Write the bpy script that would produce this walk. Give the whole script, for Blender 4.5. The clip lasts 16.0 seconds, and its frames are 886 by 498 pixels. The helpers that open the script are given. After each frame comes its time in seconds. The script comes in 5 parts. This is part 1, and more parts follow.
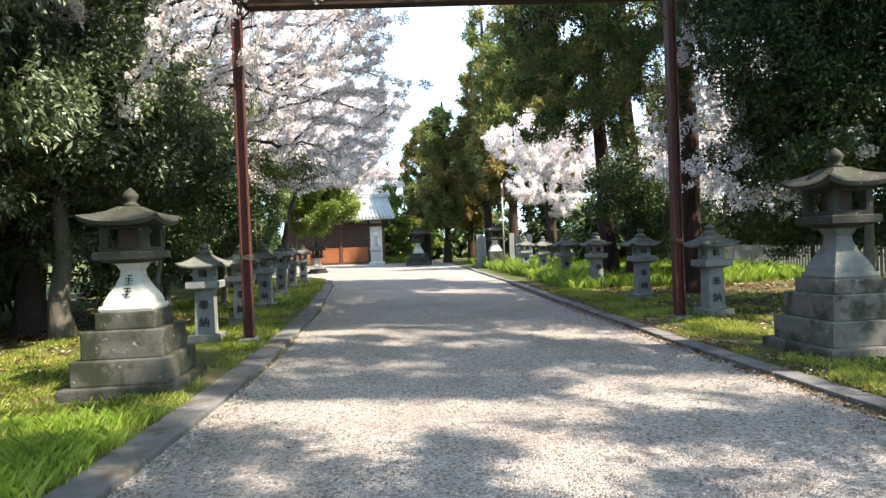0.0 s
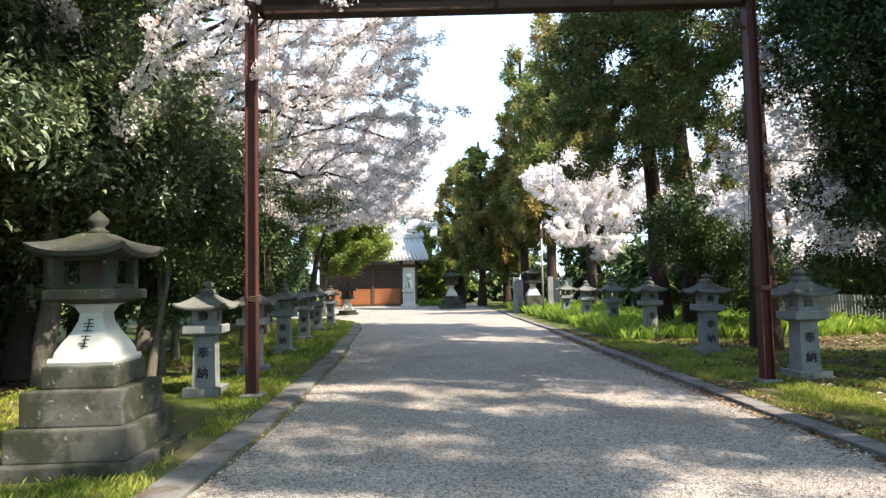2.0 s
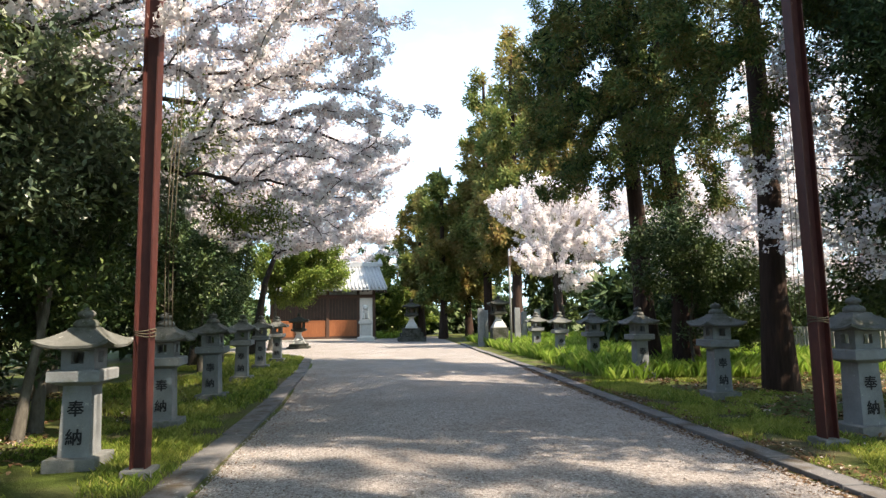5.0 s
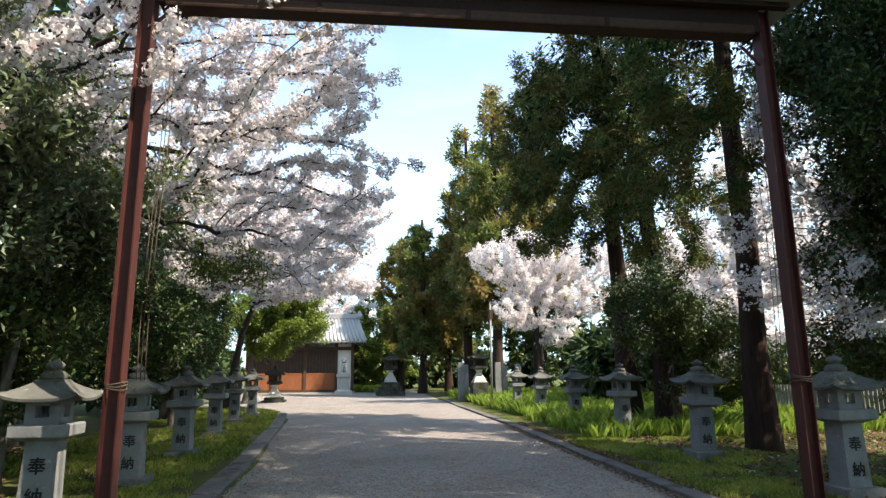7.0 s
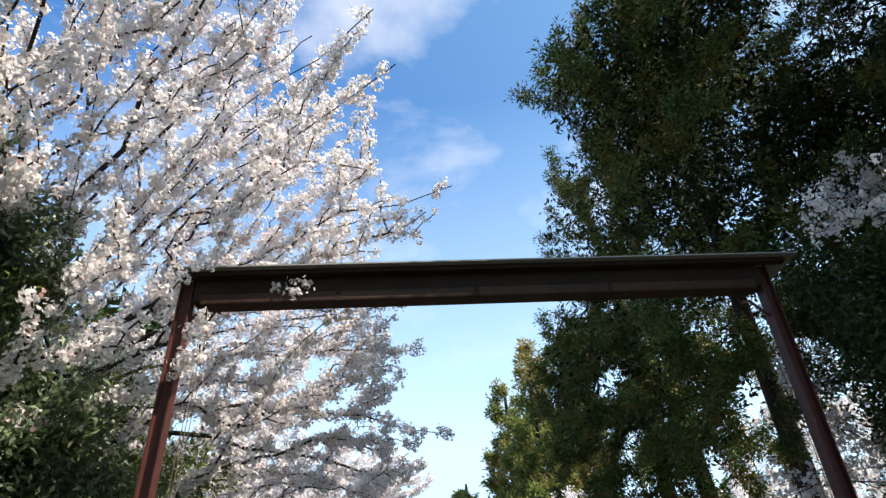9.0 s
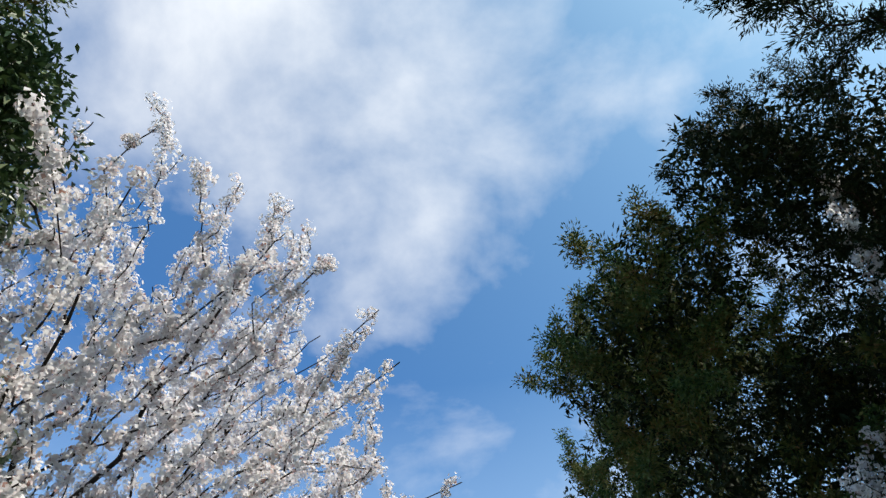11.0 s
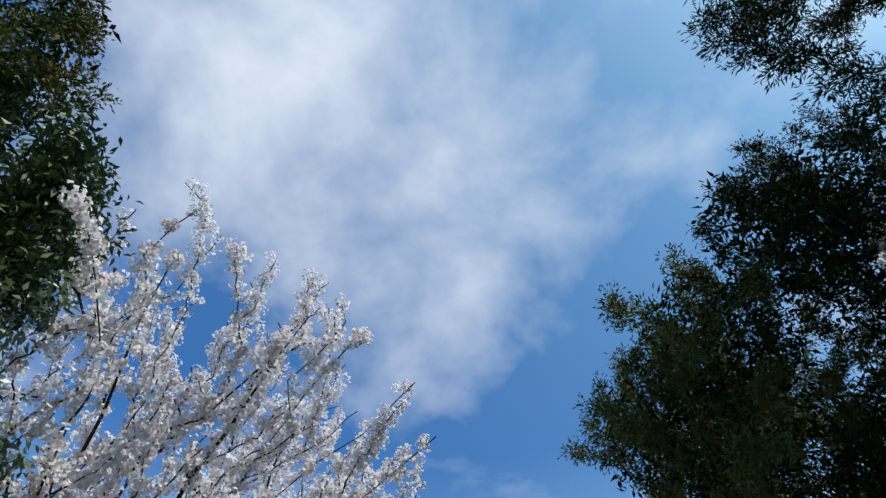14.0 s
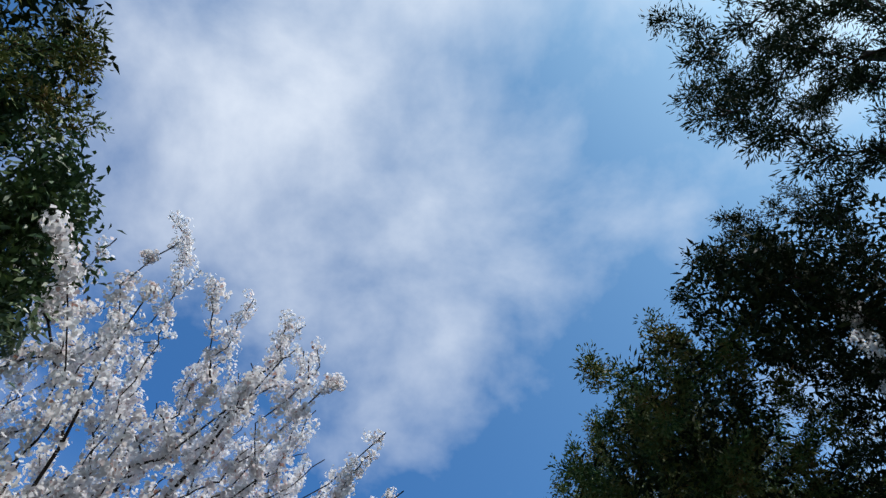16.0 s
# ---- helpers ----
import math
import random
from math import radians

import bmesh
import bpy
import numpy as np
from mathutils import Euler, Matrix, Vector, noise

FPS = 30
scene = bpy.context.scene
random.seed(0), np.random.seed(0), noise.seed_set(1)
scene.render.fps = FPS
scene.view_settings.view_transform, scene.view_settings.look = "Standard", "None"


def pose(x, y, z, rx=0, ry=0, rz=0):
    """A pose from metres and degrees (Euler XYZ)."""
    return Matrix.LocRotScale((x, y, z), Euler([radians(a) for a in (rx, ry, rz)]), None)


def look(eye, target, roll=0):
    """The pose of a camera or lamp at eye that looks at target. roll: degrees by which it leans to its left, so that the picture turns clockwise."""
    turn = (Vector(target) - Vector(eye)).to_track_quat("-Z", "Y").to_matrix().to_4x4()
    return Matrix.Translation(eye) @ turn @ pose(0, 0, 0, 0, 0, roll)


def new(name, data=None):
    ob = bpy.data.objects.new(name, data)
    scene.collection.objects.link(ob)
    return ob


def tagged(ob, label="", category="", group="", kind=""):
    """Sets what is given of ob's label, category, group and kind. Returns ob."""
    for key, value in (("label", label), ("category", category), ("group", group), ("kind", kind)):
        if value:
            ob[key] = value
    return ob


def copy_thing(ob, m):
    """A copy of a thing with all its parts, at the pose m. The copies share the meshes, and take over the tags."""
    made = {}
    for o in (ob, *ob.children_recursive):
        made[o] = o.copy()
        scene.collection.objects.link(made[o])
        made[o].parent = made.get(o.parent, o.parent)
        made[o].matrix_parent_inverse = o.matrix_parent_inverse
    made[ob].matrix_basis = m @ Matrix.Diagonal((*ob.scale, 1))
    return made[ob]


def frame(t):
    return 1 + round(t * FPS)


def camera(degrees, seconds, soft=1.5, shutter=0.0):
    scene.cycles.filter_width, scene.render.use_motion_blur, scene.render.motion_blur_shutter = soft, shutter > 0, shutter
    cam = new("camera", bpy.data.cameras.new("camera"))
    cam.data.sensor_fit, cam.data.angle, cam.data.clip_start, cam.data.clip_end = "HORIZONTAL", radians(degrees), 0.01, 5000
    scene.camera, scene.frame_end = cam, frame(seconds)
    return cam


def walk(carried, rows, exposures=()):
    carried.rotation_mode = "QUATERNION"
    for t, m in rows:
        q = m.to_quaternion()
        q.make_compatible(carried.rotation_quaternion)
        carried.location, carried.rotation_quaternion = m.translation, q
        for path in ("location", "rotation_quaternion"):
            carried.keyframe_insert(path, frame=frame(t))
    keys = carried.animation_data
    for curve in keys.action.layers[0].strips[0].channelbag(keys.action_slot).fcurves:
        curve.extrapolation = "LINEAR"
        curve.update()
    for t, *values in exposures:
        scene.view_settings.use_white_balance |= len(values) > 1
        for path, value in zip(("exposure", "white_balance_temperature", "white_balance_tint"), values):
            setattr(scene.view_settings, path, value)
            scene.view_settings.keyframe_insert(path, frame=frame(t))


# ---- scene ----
cam = camera(70.7, 16.0, soft=1.4)
PATH = [
    (0, (-1.448, 1.639, 1.546), (-1.247, 3.629, 1.529), -2.2),
    (0.5, (-1.408, 2.003, 1.568), (-1.313, 3.998, 1.665), -0.8),
    (1, (-1.428, 2.334, 1.57), (-1.28, 4.325, 1.694), -0.0),
    (1.5, (-1.411, 2.771, 1.552), (-1.223, 4.761, 1.633), -1.2),
    (2, (-1.362, 3.189, 1.548), (-1.265, 5.183, 1.67), -1.2),
    (2.5, (-1.368, 3.648, 1.566), (-1.122, 5.629, 1.691), -1.9),
    (3, (-1.309, 4.029, 1.545), (-1.026, 5.999, 1.743), -2.3),
    (3.2, (-1.294, 4.218, 1.54), (-1.105, 6.206, 1.647), -1.4),
    (5.3, (-1.378, 5.466, 1.543), (-1.134, 7.438, 1.769), -1.1),
    (5.5, (-1.392, 5.476, 1.556), (-1.12, 7.446, 1.767), -1.5),
    (6, (-1.397, 5.44, 1.548), (-1.05, 7.391, 1.818), -1.7),
    (6.5, (-1.389, 5.49, 1.543), (-1.068, 7.444, 1.826), -1.3),
    (7, (-1.383, 5.46, 1.559), (-1.092, 7.401, 1.944), -0.5),
    (7.5, (-1.398, 5.331, 1.595), (-1.105, 7.237, 2.128), -0.5),
    (7.9, (-1.393, 5.383, 1.642), (-1.143, 7.252, 2.31), -2.1),
    (8, (-1.386, 5.367, 1.64), (-1.127, 7.209, 2.377), -2.8),
    (8.5, (-1.229, 5.286, 1.69), (-1.028, 7.022, 2.663), -2.6),
    (9, (-1.105, 5.295, 1.715), (-0.952, 6.941, 2.841), -3.1),
    (9.5, (-1.072, 5.331, 1.823), (-0.936, 6.807, 3.166), -4.0),
    (10, (-1.108, 5.223, 1.836), (-0.91, 6.491, 3.37), -6.5),
    (10.2, (-1.109, 5.214, 1.826), (-0.929, 6.42, 3.411), -7.1),
    (12.3, (-0.96, 5.234, 1.869), (-0.912, 6.088, 3.677), -4.0),
    (12.5, (-0.958, 5.232, 1.87), (-0.935, 6.086, 3.679), -3.3),
    (13, (-0.953, 5.235, 1.871), (-0.972, 6.075, 3.686), -3.4),
    (13.5, (-0.954, 5.232, 1.876), (-0.969, 6.063, 3.696), -4.0),
    (14, (-0.956, 5.238, 1.869), (-0.945, 6.042, 3.7), -3.8),
    (14.5, (-0.96, 5.228, 1.87), (-0.922, 5.904, 3.752), -4.6),
    (15, (-0.962, 5.221, 1.859), (-0.905, 5.858, 3.754), -4.7),
    (15.5, (-0.971, 5.209, 1.853), (-0.918, 5.846, 3.748), -4.7),
    (16, (-0.964, 5.226, 1.859), (-0.891, 5.883, 3.746), -5.2),
]
walk(cam, [(t, look(eye, target, roll)) for t, eye, target, roll in PATH],
     exposures=[(0, 1.72, 7550, 13), (1.5, 1.66, 7550, 13), (3.0, 1.54, 7700, 14), (5.5, 1.34, 7850, 15), (7.0, 1.13, 7650, 14), (8.0, 1.0, 7450, 13), (9.0, 0.84, 7350, 12), (10.0, 0.58, 7250, 10), (12.5, 0.08, 6300, 8), (16.0, -0.03, 6200, 9)])

# ---- sky and sun ----
SUN_FROM = Vector((0.82, -0.52, 1.10)).normalized()
sun = new("sun", bpy.data.lights.new("sun", "SUN"))
sun.data.energy, sun.data.angle, sun.data.color = 5.0, radians(0.53), (1.0, 0.94, 0.85)
sun.matrix_world = look((20, -8, 40), Vector((20, -8, 40)) - SUN_FROM)


class Tree:
    """Small helper to wire shader nodes."""

    def __init__(self, nt):
        self.nt = nt

    def node(self, kind, **sets):
        n = self.nt.nodes.new(kind)
        for key, value in sets.items():
            if key in n.bl_rna.properties:
                setattr(n, key, value)
            else:
                n.inputs[key.replace("_", " ")].default_value = value
        return n

    def link(self, a, b):
        self.nt.links.new(a, b)

    def maths(self, op, a, b=None, c=None, clamp=False):
        n = self.nt.nodes.new("ShaderNodeMath")
        n.operation, n.use_clamp = op, clamp
        for i, v in enumerate((a, b, c)):
            if v is None:
                continue
            if isinstance(v, (int, float)):
                n.inputs[i].default_value = v
            else:
                self.link(v, n.inputs[i])
        return n.outputs[0]

    def ramp(self, fac, stops):
        n = self.nt.nodes.new("ShaderNodeValToRGB")
        el = n.color_ramp.elements
        while len(el) < len(stops):
            el.new(0.5)
        for e, (pos, col) in zip(el, stops):
            e.position, e.color = pos, (*col, 1)
        self.link(fac, n.inputs[0])
        return n.outputs[0]

    def mix(self, fac, a, b, blend="MIX"):
        n = self.nt.nodes.new("ShaderNodeMix")
        n.data_type, n.blend_type = "RGBA", blend
        for sock, v in ((n.inputs[0], fac), (n.inputs[6], a), (n.inputs[7], b)):
            if isinstance(v, (int, float)):
                sock.default_value = v
            elif isinstance(v, tuple):
                sock.default_value = (*v, 1)
            else:
                self.link(v, sock)
        return n.outputs[2]


def make_world():
    world = bpy.data.worlds.new("spring_sky")
    scene.world = world
    world.use_nodes = True
    nt = world.node_tree
    nt.nodes.clear()
    g = Tree(nt)
    sky = g.node("ShaderNodeTexSky", sky_type="NISHITA")
    sky.sun_disc = False
    sky.sun_elevation = math.asin(SUN_FROM.z)
    sky.sun_rotation = math.atan2(SUN_FROM.x, SUN_FROM.y)
    sky.air_density, sky.dust_density, sky.ozone_density = 1.0, 1.2, 1.5
    coord = g.node("ShaderNodeTexCoord")
    sep = g.node("ShaderNodeSeparateXYZ")
    g.link(coord.outputs["Generated"], sep.inputs[0])
    up = g.maths("MAXIMUM", sep.outputs[2], 0.06)
    px, py = g.maths("DIVIDE", sep.outputs[0], up), g.maths("DIVIDE", sep.outputs[1], up)
    flat = g.node("ShaderNodeCombineXYZ")
    g.link(px, flat.inputs[0]), g.link(py, flat.inputs[1])
    big = g.node("ShaderNodeTexNoise", Scale=2.6, Detail=8.0, Roughness=0.55, Distortion=0.15)
    g.link(flat.outputs[0], big.inputs["Vector"])
    # a loose cloud bank drifting overhead, torn by noise
    dx = g.maths("DIVIDE", g.maths("ADD", px, 0.13), 0.40)
    dy = g.maths("DIVIDE", g.maths("SUBTRACT", py, 0.12), 0.62)
    d = g.maths("SQRT", g.maths("ADD", g.maths("MULTIPLY", dx, dx), g.maths("MULTIPLY", dy, dy)))
    bank = g.maths("SUBTRACT", 1.0, d)
    bank = g.maths("MAXIMUM", bank, -0.35)
    cover = g.maths("ADD", g.maths("MULTIPLY", bank, 0.42), g.maths("MULTIPLY", g.maths("SUBTRACT", big.outputs["Fac"], 0.42), 1.9))
    # the veil thins towards the horizon, where haze takes over
    cover = g.maths("MULTIPLY", cover, g.maths("MULTIPLY_ADD", sep.outputs[2], 2.2, -0.75, clamp=True))
    fac = g.maths("MULTIPLY", g.maths("SMOOTH_MIN", g.maths("MAXIMUM", cover, 0.0), 0.72, 0.1), 1.12, clamp=True)
    tint = g.mix(1.0, sky.outputs[0], (0.80, 1.36, 1.68), "MULTIPLY")
    # deeper blue away from the sun, paler towards it
    near = g.node("ShaderNodeVectorMath", operation="DOT_PRODUCT")
    g.link(coord.outputs["Generated"], near.inputs[0])
    near.inputs[1].default_value = SUN_FROM
    glow = g.maths("MULTIPLY_ADD", near.outputs["Value"], 1.25, -0.06, clamp=True)
    tint = g.mix(1.0, tint, g.mix(glow, (0.66, 0.92, 1.17), (1.55, 1.30, 1.08)), "MULTIPLY")
    haze = g.maths("MULTIPLY_ADD", sep.outputs[2], -2.2, 1.62, clamp=True)
    tint = g.mix(g.maths("MULTIPLY", haze, 0.55), tint, (7.0, 9.7, 11.6))
    col = g.mix(fac, tint, (9.2, 9.6, 10.2))
    bg = g.node("ShaderNodeBackground", Strength=0.10)
    g.link(col, bg.inputs[0])
    out = g.node("ShaderNodeOutputWorld")
    g.link(bg.outputs[0], out.inputs[0])


make_world()


# ---- materials ----
def material(name, rough=0.8, spec=0.3):
    m = bpy.data.materials.new(name)
    m.use_nodes = True
    g = Tree(m.node_tree)
    bsdf = m.node_tree.nodes["Principled BSDF"]
    bsdf.inputs["Roughness"].default_value = rough
    bsdf.inputs["Specular IOR Level"].default_value = spec
    return m, g, bsdf


def coords(g, scale=1.0, world=False):
    n = g.node("ShaderNodeNewGeometry") if world else g.node("ShaderNodeTexCoord")
    out = n.outputs["Position"] if world else n.outputs["Object"]
    mp = g.node("ShaderNodeMapping")
    mp.inputs["Scale"].default_value = (scale, scale, scale) if isinstance(scale, (int, float)) else scale
    g.link(out, mp.inputs[0])
    return mp.outputs[0]


def noise_tex(g, vec, scale, detail=5.0, rough=0.6):
    n = g.node("ShaderNodeTexNoise", Scale=scale, Detail=detail, Roughness=rough)
    g.link(vec, n.inputs["Vector"])
    return n.outputs["Fac"]


def bump(g, bsdf, height, strength=0.4, distance=0.01):
    b = g.node("ShaderNodeBump", Strength=strength, Distance=distance)
    g.link(height, b.inputs["Height"])
    g.link(b.outputs[0], bsdf.inputs["Normal"])


def stone_material(name, dark, light, moss, moss_amount):
    m, g, b = material(name, 0.88, 0.25)
    v = coords(g, 1.0, world=True)
    grain = noise_tex(g, v, 160, 3, 0.7)
    stain = noise_tex(g, v, 5.0, 7, 0.65)
    patch = noise_tex(g, v, 2.3, 5, 0.7)
    rnd = g.node("ShaderNodeObjectInfo").outputs["Random"]
    base = g.ramp(stain, [(0.3, dark), (0.68, light)])
    base = g.mix(0.35, base, g.ramp(grain, [(0.3, tuple(c * 0.6 for c in dark)), (0.7, tuple(min(1, c * 1.25) for c in light))]))
    base = g.mix(g.maths("MULTIPLY", rnd, 0.25), base, dark)
    mossy = g.ramp(patch, [(0.62 - moss_amount, (0, 0, 0)), (0.74 - moss_amount, (1, 1, 1))])
    base = g.mix(mossy, base, moss)
    lich = g.ramp(noise_tex(g, v, 11, 6, 0.75), [(0.62, (0, 0, 0)), (0.68, (1, 1, 1))])
    base = g.mix(g.maths("MULTIPLY", lich, 0.6), base, (0.46, 0.46, 0.43))
    g.link(base, b.inputs["Base Color"])
    bump(g, b, g.maths("ADD", grain, g.maths("MULTIPLY", stain, 2.0)), 0.5, 0.006)
    return m


GRANITE = stone_material("granite_pale", (0.135, 0.146, 0.15), (0.24, 0.255, 0.262), (0.13, 0.14, 0.11), 0.03)
WEATHERED = stone_material("weathered_granite", (0.10, 0.105, 0.10), (0.215, 0.22, 0.21), (0.085, 0.095, 0.065), 0.07)
ROOF_STONE = stone_material("lichened_roof_stone", (0.062, 0.066, 0.06), (0.165, 0.17, 0.16), (0.05, 0.056, 0.036), 0.10)
LICHEN_STONE = stone_material("lichen_spotted_stone", (0.06, 0.058, 0.052), (0.185, 0.178, 0.162), (0.04, 0.04, 0.03), 0.14)
OLD_STONE = stone_material("old_stone", (0.028, 0.028, 0.025), (0.105, 0.105, 0.095), (0.024, 0.028, 0.017), 0.18)
MOSSY_STONE = stone_material("dark_mossy_stone", (0.018, 0.019, 0.016), (0.06, 0.06, 0.052), (0.03, 0.036, 0.02), 0.12)
PALE_STONE = stone_material("pale_stone", (0.40, 0.395, 0.37), (0.56, 0.55, 0.52), (0.22, 0.22, 0.18), -0.04)
KERB_STONE = stone_material("kerb_stone", (0.085, 0.084, 0.085), (0.17, 0.168, 0.168), (0.075, 0.062, 0.046), 0.1)
CONCRETE = stone_material("concrete", (0.25, 0.24, 0.22), (0.40, 0.39, 0.36), (0.15, 0.16, 0.11), 0.05)


def plain(name, color, rough=0.7, spec=0.3, metal=0.0, var=0.2, scale=20):
    m, g, b = material(name, rough, spec)
    v = coords(g)
    n = noise_tex(g, v, scale, 5)
    n2 = noise_tex(g, v, scale / 9, 4)
    lo = tuple(c * (1 - var) for c in color)
    hi = tuple(min(1, c * (1 + var)) for c in color)
    col = g.mix(0.5, g.ramp(n, [(0.3, lo), (0.7, hi)]), g.ramp(n2, [(0.3, lo), (0.7, hi)]))
    g.link(col, b.inputs["Base Color"])
    b.inputs["Metallic"].default_value = metal
    bump(g, b, n, 0.25, 0.004)
    return m


INK = plain("black_ink", (0.015, 0.015, 0.018), 0.6, 0.2)
PLASTER = plain("plaster", (0.72, 0.69, 0.64), 0.9, 0.1, var=0.1, scale=8)
ROPE = plain("rope", (0.10, 0.085, 0.06), 0.9, 0.1)
GALVANISED = plain("galvanised", (0.24, 0.24, 0.24), 0.55, 0.4, 0.3)
DARK_WOOD = plain("dark_wood", (0.055, 0.035, 0.025), 0.7, 0.3, var=0.4)
FENCE_PAINT = plain("fence_paint", (0.22, 0.22, 0.205), 0.6, 0.3)


def rust_material():
    m, g, b = material("rust_red_paint", 0.62, 0.35)
    v = coords(g, (1, 1, 0.35), world=True)
    n = noise_tex(g, v, 14, 8, 0.7)
    big = noise_tex(g, v, 2.2, 5, 0.6)
    c = g.mix(0.5, g.ramp(n, [(0.3, (0.024, 0.009, 0.008)), (0.5, (0.066, 0.017, 0.014)), (0.72, (0.11, 0.035, 0.026))]),
              g.ramp(big, [(0.35, (0.045, 0.013, 0.011)), (0.65, (0.085, 0.023, 0.018))]))
    g.link(c, b.inputs["Base Color"])
    bump(g, b, n, 0.35, 0.004)
    return m


RUST = rust_material()


def wood_material(name, dark, light):
    m, g, b = material(name, 0.65, 0.3)
    v = coords(g, (9, 9, 0.7))
    n = noise_tex(g, v, 4, 8, 0.7)
    rnd = g.node("ShaderNodeObjectInfo").outputs["Random"]
    c = g.ramp(n, [(0.3, dark), (0.7, light)])
    c = g.mix(g.maths("MULTIPLY", rnd, 0.4), c, dark)
    g.link(c, b.inputs["Base Color"])
    bump(g, b, n, 0.3, 0.004)
    return m


DOOR_WOOD = wood_material("orange_brown_wood", (0.19, 0.062, 0.025), (0.37, 0.14, 0.06))
BEAM_WOOD = wood_material("weathered_beam", (0.05, 0.027, 0.019), (0.12, 0.065, 0.043))
FLANGE_STEEL = plain("rust_brown_steel", (0.045, 0.024, 0.017), 0.7, 0.2, var=0.45)
DARK_STEEL = plain("dark_brown_steel", (0.024, 0.014, 0.011), 0.75, 0.15, var=0.4)


def tile_material():
    m, g, b = material("grey_roof_tile", 0.42, 0.5)
    v = coords(g, 1, world=True)
    n = noise_tex(g, v, 9, 6, 0.7)
    rnd = g.node("ShaderNodeObjectInfo").outputs["Random"]
    c = g.ramp(n, [(0.3, (0.22, 0.23, 0.24)), (0.7, (0.42, 0.43, 0.44))])
    c = g.mix(g.maths("MULTIPLY", rnd, 0.4), c, (0.42, 0.43, 0.43))
    g.link(c, b.inputs["Base Color"])
    bump(g, b, n, 0.3, 0.004)
    return m


ROOF_TILE = tile_material()


def bark_material(name, dark, light, stretch=0.25):
    m, g, b = material(name, 0.92, 0.15)
    v = coords(g, (1, 1, stretch))
    n = noise_tex(g, v, 18, 8, 0.7)
    n2 = noise_tex(g, v, 4, 4, 0.6)
    c = g.mix(0.4, g.ramp(n, [(0.32, dark), (0.68, light)]), g.ramp(n2, [(0.3, dark), (0.7, light)]))
    g.link(c, b.inputs["Base Color"])
    bump(g, b, n, 0.9, 0.03)
    return m


CHERRY_BARK = bark_material("cherry_bark", (0.022, 0.018, 0.017), (0.075, 0.062, 0.057), 1.0)
CEDAR_BARK = bark_material("cedar_bark", (0.017, 0.011, 0.009), (0.066, 0.041, 0.032), 0.12)
GREY_BARK = bark_material("grey_bark", (0.045, 0.04, 0.034), (0.15, 0.14, 0.12), 0.4)


def leaf_material(name, stops, trans=0.35, rough=0.5, spec=0.35, patch_stops=None, patch_scale=0.45):
    m, g, b = material(name, rough, spec)
    rnd = g.node("ShaderNodeNewGeometry").outputs["Random Per Island"]
    v = coords(g, 1.0, world=True)
    patch = noise_tex(g, v, patch_scale, 4, 0.6)
    c = g.ramp(rnd, stops)
    if patch_stops:
        c = g.mix(g.ramp(patch, [(0.42, (0, 0, 0)), (0.62, (1, 1, 1))]), c, g.ramp(rnd, patch_stops))
    g.link(c, b.inputs["Base Color"])
    tr = g.node("ShaderNodeBsdfTranslucent")
    g.link(g.mix(0.5, c, (1, 1, 1), "SOFT_LIGHT"), tr.inputs[0])
    mixer = g.node("ShaderNodeMixShader", Fac=trans)
    g.link(b.outputs[0], mixer.inputs[1]), g.link(tr.outputs[0], mixer.inputs[2])
    g.link(mixer.outputs[0], m.node_tree.nodes["Material Output"].inputs[0])
    return m


BLOSSOM = leaf_material("cherry_blossom", [(0.0, (0.67, 0.62, 0.64)), (0.4, (0.76, 0.73, 0.75)), (0.87, (0.83, 0.82, 0.835)), (0.96, (0.72, 0.58, 0.58)), (1.0, (0.34, 0.18, 0.14))], 0.46, 0.8, 0.1)
PINK_BLOSSOM = leaf_material("pink_cherry_blossom", [(0.0, (0.70, 0.63, 0.64)), (0.5, (0.82, 0.77, 0.775)), (1.0, (0.88, 0.855, 0.855))], 0.45, 0.8, 0.1)
EVERGREEN = leaf_material("glossy_evergreen_leaf", [(0.0, (0.018, 0.045, 0.020)), (0.5, (0.035, 0.075, 0.032)), (0.85, (0.055, 0.105, 0.045)), (1.0, (0.10, 0.13, 0.045))], 0.09, 0.48, 0.3,
                          [(0.0, (0.04, 0.07, 0.02)), (1.0, (0.10, 0.14, 0.04))], 0.35)
GLOSSY_LEAF = leaf_material("broad_glossy_leaf", [(0.0, (0.05, 0.09, 0.058)), (0.5, (0.09, 0.145, 0.085)), (0.85, (0.135, 0.19, 0.115)), (1.0, (0.22, 0.26, 0.15))], 0.24, 0.42, 1.0,
                            [(0.0, (0.06, 0.10, 0.045)), (1.0, (0.15, 0.185, 0.08))], 0.55)
YOUNG_LEAF = leaf_material("young_yellow_green_leaf", [(0.0, (0.06, 0.11, 0.02)), (0.6, (0.13, 0.19, 0.035)), (1.0, (0.24, 0.29, 0.06))], 0.4, 0.45, 0.4)
CEDAR = leaf_material("cedar_needles", [(0.0, (0.022, 0.055, 0.02)), (0.55, (0.055, 0.11, 0.036)), (1.0, (0.12, 0.175, 0.05))], 0.05, 0.7, 0.15,
                      [(0.0, (0.09, 0.115, 0.03)), (0.6, (0.165, 0.155, 0.042)), (1.0, (0.20, 0.105, 0.05))], 1.5)
# near-black needles; inside the crowns their colour stands in for shade
DARK_AND_SHADE_NEEDLES = leaf_material("dark_fir_and_shade_needles", [(0.0, (0.010, 0.019, 0.009)), (0.6, (0.02, 0.034, 0.015)), (1.0, (0.05, 0.06, 0.025))], 0.02, 0.75, 0.12)
